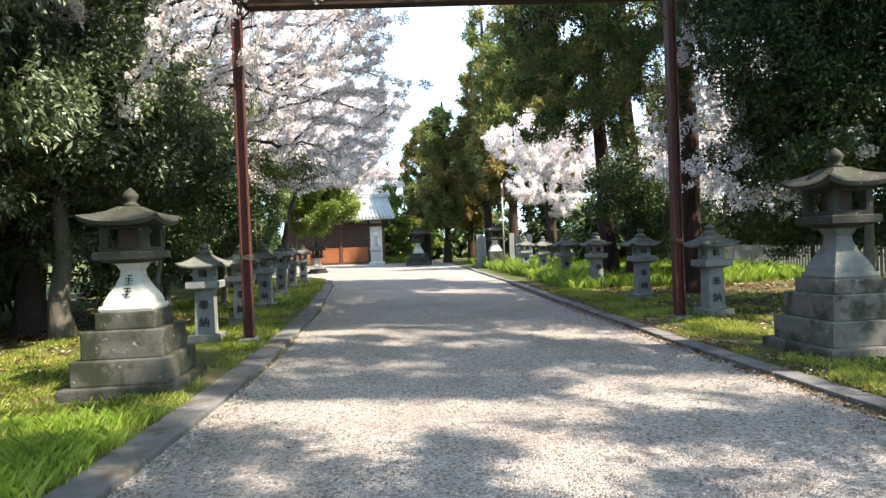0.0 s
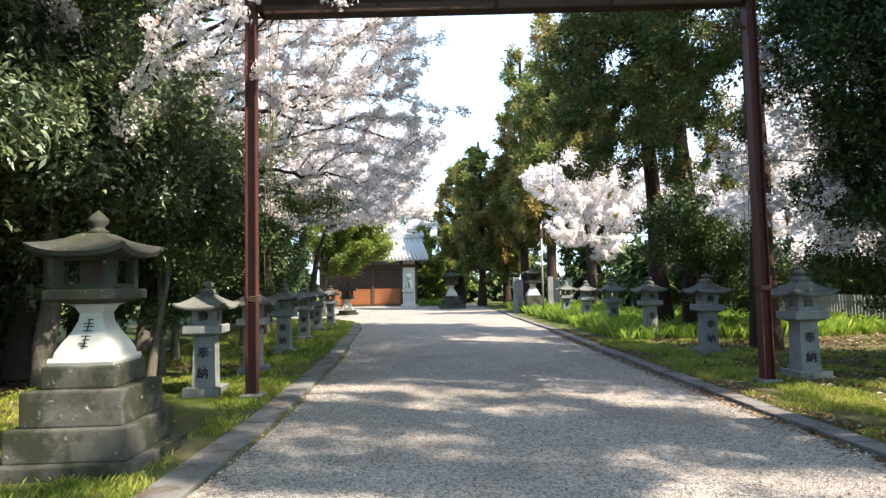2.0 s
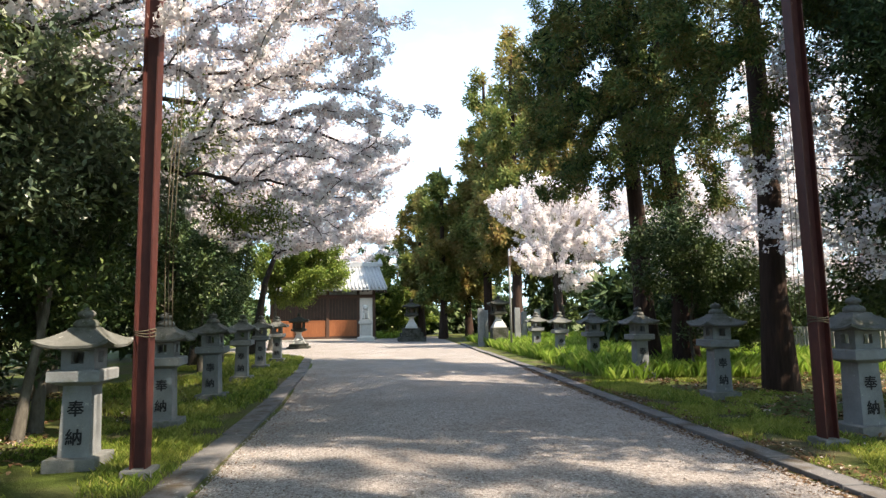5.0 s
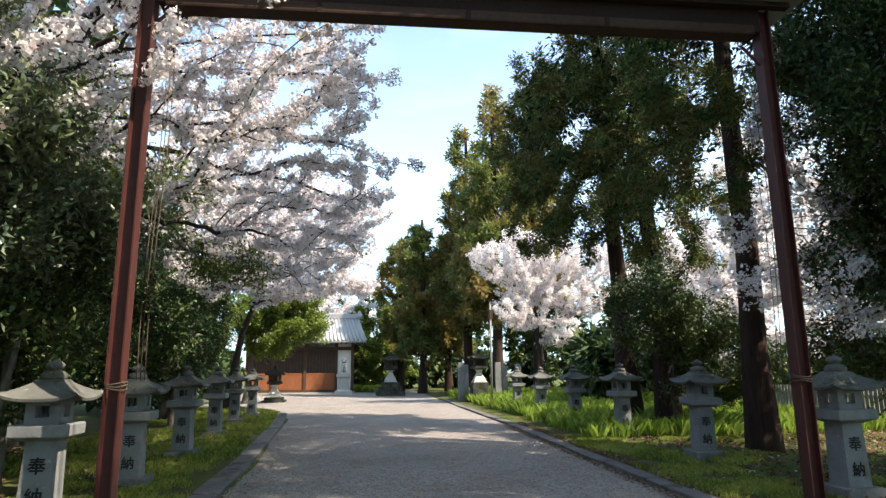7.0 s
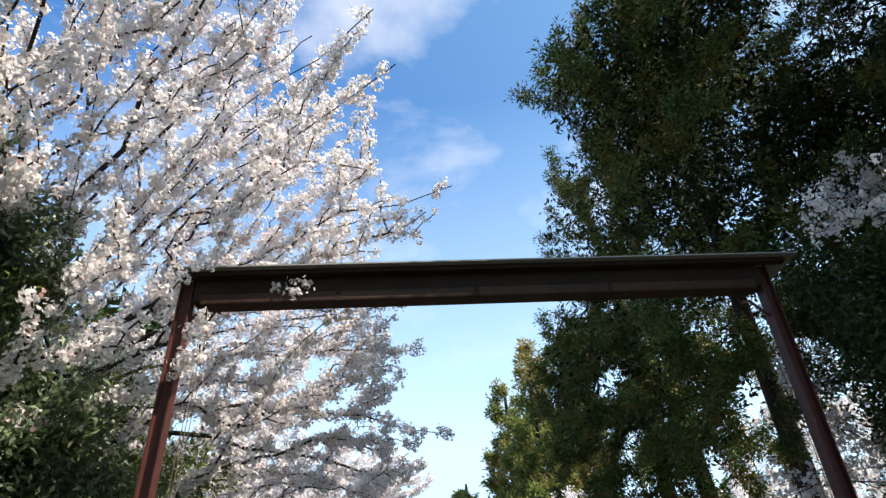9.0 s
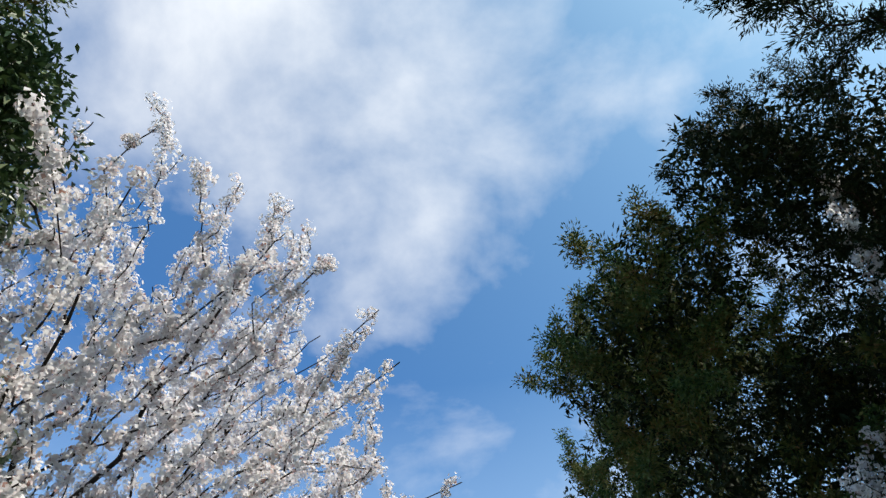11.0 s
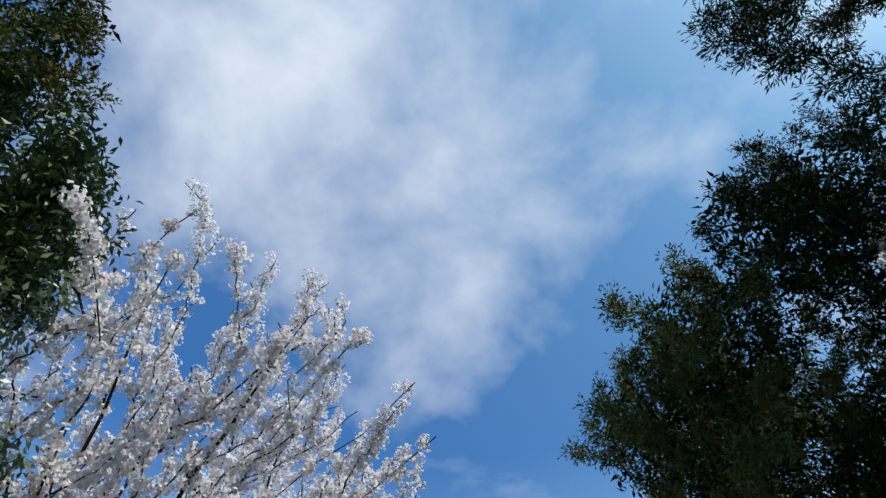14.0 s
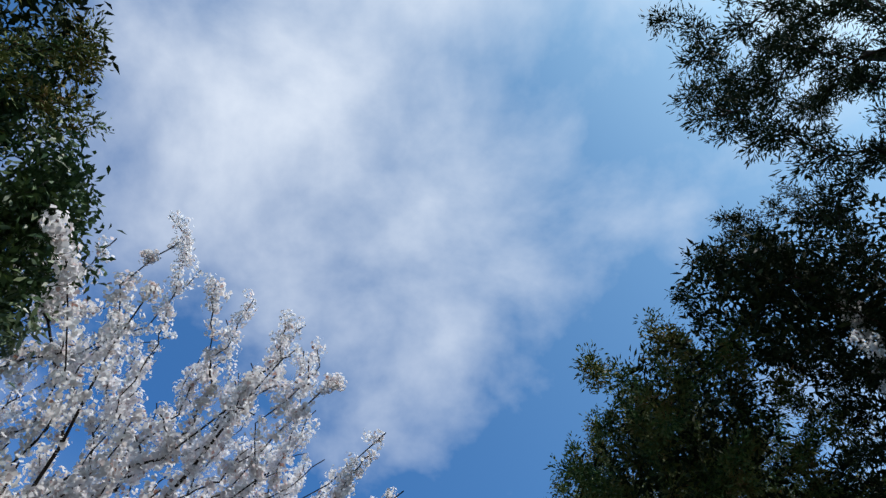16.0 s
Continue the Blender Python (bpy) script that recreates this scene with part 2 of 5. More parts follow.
GRASS = leaf_material("spring_grass", [(0.0, (0.06, 0.10, 0.016)), (0.5, (0.13, 0.20, 0.03)), (0.85, (0.22, 0.28, 0.05)), (1.0, (0.38, 0.36, 0.11))], 0.4, 0.55, 0.3,
                      [(0.0, (0.19, 0.24, 0.04)), (1.0, (0.38, 0.38, 0.10))], 0.7)
TALL_GRASS = leaf_material("tall_spring_grass", [(0.0, (0.11, 0.20, 0.025)), (0.6, (0.20, 0.31, 0.045)), (1.0, (0.33, 0.40, 0.09))], 0.45, 0.5, 0.3)
# yellow-brown spring needles, brightened so the colour carries sunlight too
FAR_CEDAR = leaf_material("sunlit_cedar_needles", [(0.0, (0.07, 0.11, 0.03)), (0.55, (0.13, 0.165, 0.045)), (1.0, (0.22, 0.24, 0.07))], 0.42, 0.6, 0.3,
                          [(0.0, (0.16, 0.135, 0.045)), (0.6, (0.25, 0.19, 0.06)), (1.0, (0.31, 0.18, 0.075))], 0.42)
LITTER = leaf_material("dry_leaves", [(0.0, (0.07, 0.04, 0.022)), (0.5, (0.16, 0.09, 0.045)), (0.85, (0.26, 0.17, 0.10)), (1.0, (0.5, 0.44, 0.40))], 0.1, 0.8, 0.2)


def ground_material():
    m, g, b = material("earth_and_moss", 0.95, 0.1)
    v = coords(g, 1, world=True)
    fine, mid, big = noise_tex(g, v, 45, 6, 0.7), noise_tex(g, v, 3.5, 6, 0.65), noise_tex(g, v, 0.5, 4)
    c = g.mix(0.5, g.ramp(fine, [(0.3, (0.05, 0.045, 0.03)), (0.7, (0.15, 0.125, 0.085))]), g.ramp(mid, [(0.35, (0.045, 0.06, 0.018)), (0.65, (0.13, 0.12, 0.055))]))
    c = g.mix(g.ramp(big, [(0.4, (0, 0, 0)), (0.6, (1, 1, 1))]), c, g.ramp(fine, [(0.3, (0.045, 0.065, 0.015)), (0.7, (0.11, 0.15, 0.035))]))
    g.link(c, b.inputs["Base Color"])
    bump(g, b, g.maths("ADD", fine, mid), 0.8, 0.04)
    return m


def gravel_material():
    m, g, b = material("fine_gravel", 0.9, 0.25)
    v = coords(g, 1, world=True)
    vor = g.node("ShaderNodeTexVoronoi", Scale=62.0)
    g.link(v, vor.inputs["Vector"])
    vor2 = g.node("ShaderNodeTexVoronoi", Scale=170.0)
    g.link(v, vor2.inputs["Vector"])
    big, mid = noise_tex(g, v, 0.55, 5, 0.6), noise_tex(g, v, 6, 6, 0.7)
    sep = g.node("ShaderNodeSeparateColor")
    g.link(vor.outputs["Color"], sep.inputs[0])
    sep2 = g.node("ShaderNodeSeparateColor")
    g.link(vor2.outputs["Color"], sep2.inputs[0])
    c = g.mix(0.5, g.ramp(sep.outputs[0], [(0.0, (0.08, 0.072, 0.068)), (0.45, (0.255, 0.235, 0.22)), (0.85, (0.47, 0.44, 0.42)), (1.0, (0.74, 0.71, 0.69))]),
              g.ramp(sep2.outputs[0], [(0.0, (0.09, 0.082, 0.077)), (0.6, (0.325, 0.30, 0.285)), (1.0, (0.59, 0.555, 0.53))]))
    c = g.mix(g.maths("MULTIPLY", g.ramp(big, [(0.42, (0, 0, 0)), (0.66, (1, 1, 1))]), 0.5), c, (0.20, 0.172, 0.152))
    c = g.mix(g.maths("MULTIPLY", g.ramp(mid, [(0.5, (0, 0, 0)), (0.75, (1, 1, 1))]), 0.4), c, (0.14, 0.127, 0.12))
    debris = g.node("ShaderNodeTexVoronoi", Scale=24.0)
    g.link(v, debris.inputs["Vector"])
    sep3 = g.node("ShaderNodeSeparateColor")
    g.link(debris.outputs["Color"], sep3.inputs[0])
    spot = g.maths("MULTIPLY", g.ramp(sep3.outputs[0], [(0.54, (0, 0, 0)), (0.66, (1, 1, 1))]), g.ramp(debris.outputs["Distance"], [(0.32, (1, 1, 1)), (0.5, (0, 0, 0))]))
    c = g.mix(g.maths("MULTIPLY", spot, 0.68), c, (0.10, 0.07, 0.05))
    g.link(c, b.inputs["Base Color"])
    h = g.maths("ADD", g.maths("MULTIPLY", g.maths("SUBTRACT", 1.0, vor.outputs["Distance"]), 1.0), g.maths("MULTIPLY", mid, 0.8))
    bump(g, b, h, 0.9, 0.02)
    return m


GROUND, GRAVEL = ground_material(), gravel_material()


# ---- mesh helpers ----
def mesh_from(name, verts, faces, mat, smooth=False):
    me = bpy.data.meshes.new(name)
    me.from_pydata([tuple(v) for v in verts], [], faces)
    me.materials.append(mat)
    if smooth:
        me.polygons.foreach_set("use_smooth", [True] * len(me.polygons))
    me.update()
    return me


def part(name, bm, mat, parent, label=""):
    """Links a bmesh or a mesh as one mesh object under a thing or a part."""
    if isinstance(bm, bmesh.types.BMesh):
        me = bpy.data.meshes.new(name)
        bm.to_mesh(me)
        bm.free()
        me.materials.append(mat)
    else:
        me = bm
    ob = new(name, me)
    ob.parent = parent
    return tagged(ob, label) if label else ob


def thing(name, at, label, category, group="", kind="", turn=0):
    ob = new(name)
    ob.empty_display_size = 0.2
    ob.matrix_basis = pose(*at, 0, 0, turn)
    return tagged(ob, label, category, group, kind)


def box(bm, x0, y0, z0, x1, y1, z1, bevel=0.0, taper=1.0):
    cx, cy = (x0 + x1) / 2, (y0 + y1) / 2
    vs = []
    for z, k in ((z0, 1.0), (z1, taper)):
        for x, y in ((x0, y0), (x1, y0), (x1, y1), (x0, y1)):
            vs.append(bm.verts.new((cx + (x - cx) * k, cy + (y - cy) * k, z)))
    fs = [bm.faces.new([vs[i] for i in q]) for q in ((3, 2, 1, 0), (4, 5, 6, 7), (0, 1, 5, 4), (1, 2, 6, 5), (2, 3, 7, 6), (3, 0, 4, 7))]
    if bevel:
        edges = list({e for f in fs for e in f.edges})
        bmesh.ops.bevel(bm, geom=edges, offset=bevel, segments=2, affect="EDGES", profile=0.6)
    return bm


def box_bm(*a, **k):
    return box(bmesh.new(), *a, **k)


def loft(rings, corner=0.12, n=5, bm=None):
    """Square rings (half width, z, lift of the corners) joined into one closed body with rounded corners."""
    bm = bm or bmesh.new()
    rows = []
    for half, z, lift in rings:
        row = []
        for side in range(4):
            for i in range(n):
                u = -1 + 2 * i / n
                p = Vector((u, -1, 0))
                r = max(abs(p.x), abs(p.y))
                soft_k = 1 - corner * max(0, abs(u) - 0.7) / 0.3 * 0.3
                a = side * math.pi / 2
                x, y = p.x * half * soft_k, p.y * half * soft_k
                row.append(bm.verts.new((x * math.cos(a) - y * math.sin(a), x * math.sin(a) + y * math.cos(a), z + lift * abs(u) ** 3 * r)))
        rows.append(row)
    m = 4 * n
    for lo, hi in zip(rows, rows[1:]):
        for i in range(m):
            bm.faces.new((lo[i], lo[(i + 1) % m], hi[(i + 1) % m], hi[i]))
    bm.faces.new(list(reversed(rows[0])))
    bm.faces.new(rows[-1])
    return bm


def lathe(profile, n=14, bm=None, at=(0, 0)):
    bm = bm or bmesh.new()
    rows = []
    for r, z in profile:
        rows.append([bm.verts.new((at[0] + r * math.cos(i * math.tau / n), at[1] + r * math.sin(i * math.tau / n), z)) for i in range(n)])
    for lo, hi in zip(rows, rows[1:]):
        for i in range(n):
            bm.faces.new((lo[i], lo[(i + 1) % n], hi[(i + 1) % n], hi[i]))
    bm.faces.new(list(reversed(rows[0])))
    bm.faces.new(rows[-1])
    for f in bm.faces:
        f.smooth = True
    return bm


def tube(points, radii, sides=6, bm=None):
    """A round bar along a line of points."""
    bm = bm or bmesh.new()
    rows = []
    for i, p in enumerate(points):
        p = Vector(p)
        d = Vector(points[min(i + 1, len(points) - 1)]) - Vector(points[max(i - 1, 0)])
        q = d.to_track_quat("Z", "Y")
        rows.append([bm.verts.new(p + q @ Vector((radii[i] * math.cos(k * math.tau / sides), radii[i] * math.sin(k * math.tau / sides), 0))) for k in range(sides)])
    for lo, hi in zip(rows, rows[1:]):
        for k in range(sides):
            bm.faces.new((lo[k], lo[(k + 1) % sides], hi[(k + 1) % sides], hi[k])).smooth = True
    bm.faces.new(list(reversed(rows[0])))
    bm.faces.new(rows[-1])
    return bm


def glyph_mesh(text, size, mat):
    """Flat written characters as a thin mesh in the x-z plane."""
    cu = bpy.data.curves.new("writing", "FONT")
    cu.body, cu.size, cu.align_x, cu.extrude = text, size, "CENTER", 0.002

    tmp = bpy.data.objects.new("writing", cu)
    scene.collection.objects.link(tmp)
    me = bpy.data.meshes.new_from_object(tmp)
    bpy.data.objects.remove(tmp)
    # brush strokes are bold: a few close-set copies thicken them
    bm = bmesh.new()
    for j, (sx, sz) in enumerate(((0, 0), (0.022, 0.006), (-0.018, -0.006), (0.004, 0.018), (-0.004, -0.014))):
        me.transform(Matrix.Translation((sx * size, sz * size, 0.0002 * j)))
        bm.from_mesh(me)
        me.transform(Matrix.Translation((-sx * size, -sz * size, -0.0002 * j)))
    bm.to_mesh(me)
    bm.free()
    me.transform(pose(0, 0, 0, 90, 0, 0))
    me.materials.clear()
    me.materials.append(mat)
    return me


# ---- ground, road and kerbs ----
def left_edge(y):
    return float(np.interp(y, [-10, 5, 8, 11, 17, 25, 31, 34, 40, 60], [-3.5, -3.3, -3.1, -2.98, -3.0, -3.27, -3.68, -5.2, -9.5, -9.5]))


def right_edge(y):
    return float(np.interp(y, [-10, 6, 11, 17, 24, 34, 41, 46, 60], [2.55, 2.62, 2.66, 2.9, 3.25, 3.5, 3.75, 3.9, 4.2]))


def verge_height(x, y):
    """Height of the soil beside the road."""
    over = max(left_edge(y) - x, x - right_edge(y))
    h = 0.072 * min(1, max(0, over / 0.3))
    return h + 0.05 * noise.noise((x * 0.5, y * 0.5, 0)) * min(1, max(0, over - 0.3))


def build_ground():
    xs = sorted(set([-400, -150, -60, -30] + [round(-16 + 0.4 * i, 2) for i in range(90)] + [30, 60, 150, 400]))
    ys = sorted(set([-400, -150, -60, -30] + [round(-14 + 0.5 * i, 2) for i in range(170)] + [90, 150, 300, 600]))
    verts = [(x, y, (verge_height(x, y) - 0.012) if -14 < x < 16 and -12 < y < 68 else -0.012) for y in ys for x in xs]
    n = len(xs)
    faces = [(j * n + i, j * n + i + 1, (j + 1) * n + i + 1, (j + 1) * n + i) for j in range(len(ys) - 1) for i in range(n - 1)]
    tagged(new("ground", mesh_from("ground", verts, faces, GROUND, True)), "mossy brown earth under the shrine trees", "ground", kind="structure")
    verts, faces = [], []
    cols = 9
    rows = [-10 + 0.5 * i for i in range(141)]
    for y in rows:
        a, b = left_edge(y) - 0.02, right_edge(y) + 0.02
        for i in range(cols):
            u = i / (cols - 1)
            verts.append((a + (b - a) * u, y, 0.004 + 0.03 * (1 - (2 * u - 1) ** 2) + 0.008 * noise.noise((u * 6, y * 0.8, 3))))
    faces = [(j * cols + i, j * cols + i + 1, (j + 1) * cols + i + 1, (j + 1) * cols + i) for j in range(len(rows) - 1) for i in range(cols - 1)]
    tagged(new("road", mesh_from("road", verts, faces, GRAVEL, True)), "wide grey gravel approach dappled with tree shade", "road", kind="structure")


build_ground()


# ---- steel gate over the road ----
def build_gate():
    gate = thing("overhead_gate", (0, 12.0, 0), "rusty red steel gate frame with a dark roofed beam", "gate")
    side_turn = (0.0, 1.0)
    for x, top in ((-3.6, 5.82), (3.68, 6.0)):
        bm = bmesh.new()
        # H-section column
        outline = [(-0.08, -0.075), (0.08, -0.075), (0.08, -0.06), (0.008, -0.06), (0.008, 0.06), (0.08, 0.06), (0.08, 0.075), (-0.08, 0.075), (-0.08, 0.06), (-0.008, 0.06), (-0.008, -0.06), (-0.08, -0.06)]
        lo = [bm.verts.new((x + px * side_turn[0] + py * side_turn[1], -px * side_turn[1] + py * side_turn[0], 0.14)) for px, py in outline]
        hi = [bm.verts.new((v.co.x, v.co.y, top)) for v in lo]
        for i in range(12):
            bm.faces.new((lo[i], lo[(i + 1) % 12], hi[(i + 1) % 12], hi[i]))
        bm.faces.new(hi)
        post = part("post", bm, RUST, gate)
        part("base_block", box_bm(x - 0.16, -0.16, -0.08, x + 0.16, 0.16, 0.145, bevel=0.02, taper=0.92), WEATHERED, post, "weathered concrete footing block")
        bm = bmesh.new()
        for k, z in enumerate((1.42, 1.45, 1.475)):
            loop = [(x + 0.105 * math.cos(a), 0.105 * math.sin(a), z + 0.012 * math.sin(a * 2 + k)) for a in [i * math.tau / 12 for i in range(13)]]
            tube(loop, [0.007] * 13, 5, bm)
        part("rope_binding", bm, ROPE, post, "thin rope wound round the post")
    # beam: a boxed girder with a thin sheet roof on top
    part("beam", box_bm(-3.5, -0.10, 5.48, 3.6, 0.16, 5.826, bevel=0.008), DARK_STEEL, gate, "dark brown boxed beam")
    for x in (-1.79, -0.11, 1.57):
        part("joint_strap", box_bm(x - 0.03, -0.136, 5.425, x + 0.03, -0.123, 5.57), DARK_STEEL, gate)
    part("front_flashing", box_bm(-3.62, -0.22, 5.765, 3.95, -0.12, 5.826), DARK_STEEL, gate)
    bm = bmesh.new()
    box(bm, -3.74, -0.30, 5.83, 4.1, 0.34, 5.85)
    part("roof_sheet", bm, GALVANISED, gate, "thin grey metal roof sheet")
    part("lower_flange", box_bm(-3.42, -0.128, 5.43, 3.5, 0.10, 5.565, bevel=0.03), FLANGE_STEEL, gate, "rust-brown lower flange")
    lift = Matrix.Translation((-3.6, 0, 5.86)) @ Matrix.Rotation(radians(-1.5), 4, "Y") @ Matrix.Translation((3.6, 0, -5.86))
    for ob in gate.children:
        if ob.name.split(".")[0] in ("beam", "joint_strap", "front_flashing", "roof_sheet", "lower_flange"):
            ob.matrix_basis = lift
    for x, d in ((-3.6, 0.28), (3.68, -0.28)):
        part("corner_brace", tube([(x, 0, 5.2), (x + d, 0, 5.5)], [0.02, 0.02], 5), RUST, gate)
    bm = bmesh.new()
    for dx in (0.0, 0.035, 0.075):
        pts = [(-3.43 + dx + 0.03 * math.sin(i * 0.7), 0.12, 5.5 - i * 0.5) for i in range(9)]
        tube(pts, [0.005] * 9, 4, bm)
    part("hanging_wire", bm, ROPE, gate, "thin wires hanging beside the post")
    bm = bmesh.new()
    for dx in (-0.12, -0.2):
        pts = [(3.68 + dx + 0.04 * math.sin(i * 0.5 + dx * 9), 0.1, 5.5 - i * 0.4) for i in range(11)]
        tube(pts, [0.005] * 11, 4, bm)
    part("hanging_wire", bm, ROPE, gate, "thin wires hanging beside the post")


build_gate()


# ---- stone lanterns ----
def fire_chamber(w, z0, h, post, mat, parent, sill=0.06, label=""):
    """A hollow chamber with a window on each side."""
    bm = bmesh.new()
    a, b, t = w / 2, w / 2 - post, w * 0.16
    z1, z2, z3 = z0 + sill, z0 + h - sill * 0.8, z0 + h
    for k in range(4):
        turn = Matrix.Rotation(k * math.pi / 2, 4, "Z")

        def ring(x, z_lo, z_hi, y):
            return [bm.verts.new(turn @ Vector(c)) for c in ((-x, y, z_lo), (x, y, z_lo), (x, y, z_hi), (-x, y, z_hi))]

        out, win, deep, back = ring(a, z0, z3, -a), ring(b, z1, z2, -a), ring(b, z1, z2, -a + t), ring(a - t, z0, z3, -a + t)
        for p, q in ((out, win), (win, deep), (deep, back)):
            for i in range(4):
                bm.faces.new((p[i], p[(i + 1) % 4], q[(i + 1) % 4], q[i]))
        bm.faces.new((out[3], out[2], back[2], back[3]))
        bm.faces.new((back[0], back[1], out[1], out[0]))
    bmesh.ops.remove_doubles(bm, verts=bm.verts, dist=0.0005)
    return part("fire_chamber", bm, mat, parent, label)


def small_lantern():
    ob = thing("stone_lantern", (0, 0, 0), "pale grey granite lantern with black inscription standing in grass", "lantern", "votive lanterns along the road")
    part("base", box_bm(-0.265, -0.265, -0.1, 0.265, 0.265, 0.135, bevel=0.015, taper=0.97), WEATHERED, ob)
    shaft = part("shaft", loft([(0.158, 0.13, 0), (0.153, 0.25, 0), (0.145, 0.65, 0), (0.141, 0.87, 0)], 0.05), GRANITE, ob)
    for ch, z in (("\u5949", 0.565), ("\u7d0d", 0.275)):
        ink = part("inscription", glyph_mesh(ch, 0.175, INK), INK, shaft, "black painted carved character")
        ink.matrix_basis = pose(0, -0.1605 + (z - 0.13) * 0.021, z, -1.2, 0, 0)
    part("platform", loft([(0.15, 0.865, 0), (0.235, 0.905, 0), (0.258, 0.91, 0), (0.262, 0.92, 0), (0.262, 1.015, 0), (0.252, 1.03, 0)], 0.03), GRANITE, ob)
    fire_chamber(0.33, 1.03, 0.235, 0.10, GRANITE, ob, 0.065)
    part("roof", loft([(0.17, 1.262, 0), (0.33, 1.248, 0.04), (0.372, 1.258, 0.062), (0.376, 1.285, 0.066), (0.30, 1.325, 0.035), (0.215, 1.385, 0.012), (0.145, 1.44, 0), (0.12, 1.47, 0), (0.10, 1.475, 0)], 0.03, 8), ROOF_STONE, ob, "weathered flared roof")
    part("finial", lathe([(0.105, 1.46), (0.125, 1.48), (0.128, 1.515), (0.10, 1.55), (0.062, 1.56), (0.058, 1.575), (0.085, 1.592), (0.09, 1.625), (0.06, 1.652), (0.022, 1.66), (0.016, 1.68), (0.0, 1.69)]), ROOF_STONE, ob)
    return ob


def large_lantern(name, at, scale, mat, ped, label, steps, turn=0, writing=False, slim=0.8):
    top = MOSSY_STONE
    ob = thing(name, at, label, "lantern", turn=turn)
    z = -0.05
    for half, h in steps:
        s = part("step", bmesh.new(), mat, ob)
        bm = bmesh.new()
        box(bm, -half, -half, z, half, half, z + h, bevel=0.016)
        bm.to_mesh(s.data)
        bm.free()
        z += h
    k = scale
    h = k * slim
    part("plinth", loft([(0.37 * h, z, 0), (0.385 * h, z + 0.03, 0), (0.375 * h, z + 0.07 * k, 0)], 0.04), ped, ob)
    z += 0.07 * k
    sh = part("pedestal", loft([(0.345 * h, z, 0), (0.335 * h, z + 0.05 * k, 0), (0.285 * h, z + 0.13 * k, 0), (0.205 * h, z + 0.235 * k, 0), (0.15 * h, z + 0.34 * k, 0), (0.14 * h, z + 0.41 * k, 0),
                               (0.19 * h, z + 0.485 * k, 0), (0.25 * h, z + 0.50 * k, 0)], 0.10), ped, ob, "flared curving pedestal")
    if writing:
        for j, (dy, dz, tilt) in enumerate(((0.198, 0.30, -24), (0.282, 0.15, -31))):
            bm = bmesh.new()
            rng = random.Random(5 + j)
            for q in range(4):
                zz = (q - 1.5) * 0.034 + rng.uniform(-0.004, 0.004)
                x0, w = rng.uniform(-0.012, 0.012), 0.022 + 0.02 * rng.random()
                box(bm, x0 - w, -0.003, zz - 0.0035, x0 + w, 0.003, zz + 0.0035)
            box(bm, -0.004, -0.0035, -0.058, 0.004, 0.0035, 0.058)
            ink = part("inscription", bm, INK, sh, "worn carved writing")
            ink.matrix_basis = pose(0.0, -dy * h - 0.004, z + dz * k, tilt, 0, 0)
    z += 0.50 * k
    part("platform", loft([(0.22 * h, z, 0), (0.41 * h, z + 0.045 * k, 0), (0.425 * h, z + 0.05 * k, 0), (0.425 * h, z + 0.13 * k, 0), (0.41 * h, z + 0.14 * k, 0)], 0.04), top, ob)
    z += 0.14 * k
    fire_chamber(0.68 * h, z, 0.31 * k, 0.12 * h, top, ob, 0.05 * k)
    # solid dark block that fills the view through the windows
    part("inner_frame", box_bm(-0.15 * h, -0.15 * h, z, 0.15 * h, 0.15 * h, z + 0.30 * k, bevel=0.01), DARK_WOOD, ob, "dark brown block inside the fire chamber")
    z += 0.31 * k
    part("roof", loft([(0.3 * h, z - 0.01, 0), (0.54 * h, z + 0.0, 0.07 * k), (0.565 * h, z + 0.045 * k, 0.085 * k), (0.42 * h, z + 0.095 * k, 0.05 * k), (0.27 * h, z + 0.16 * k, 0.02 * k),
                       (0.15 * h, z + 0.235 * k, 0), (0.13 * h, z + 0.24 * k, 0)], 0.0, 10), top, ob, "curved roof with upturned mossy corners")
    z += 0.235 * k
    part("finial", lathe([(0.11 * h, z), (0.13 * h, z + 0.025 * k), (0.08 * h, z + 0.05 * k), (0.075 * h, z + 0.07 * k), (0.115 * h, z + 0.11 * k), (0.115 * h, z + 0.15 * k), (0.06 * h, z + 0.2 * k), (0.0, z + 0.24 * k)]), top, ob)
    return ob


first = small_lantern()
ROW = [(-4.43, 12.62, 0), (-4.37, 15.15, 2), (-4.40, 18.1, -2), (-4.6, 21.9, 1), (-4.82, 25.9, 3), (-4.78, 29.2, -2),
       (4.60, 12.55, 1), (4.72, 15.95, -2), (4.97, 19.75, 2), (5.0, 22.95, -1), (5.35, 27.3, 0), (5.27, 30.25, 2)]
for i, (x, y, turn) in enumerate(ROW):
    m = pose(x, y, verge_height(x, y) - 0.03, 0.6 * math.sin(i * 2.1), 0.6 * math.cos(i * 1.7), turn)
    if i == 0:
        first.matrix_basis = m
    else:
        copy_thing(first, m)

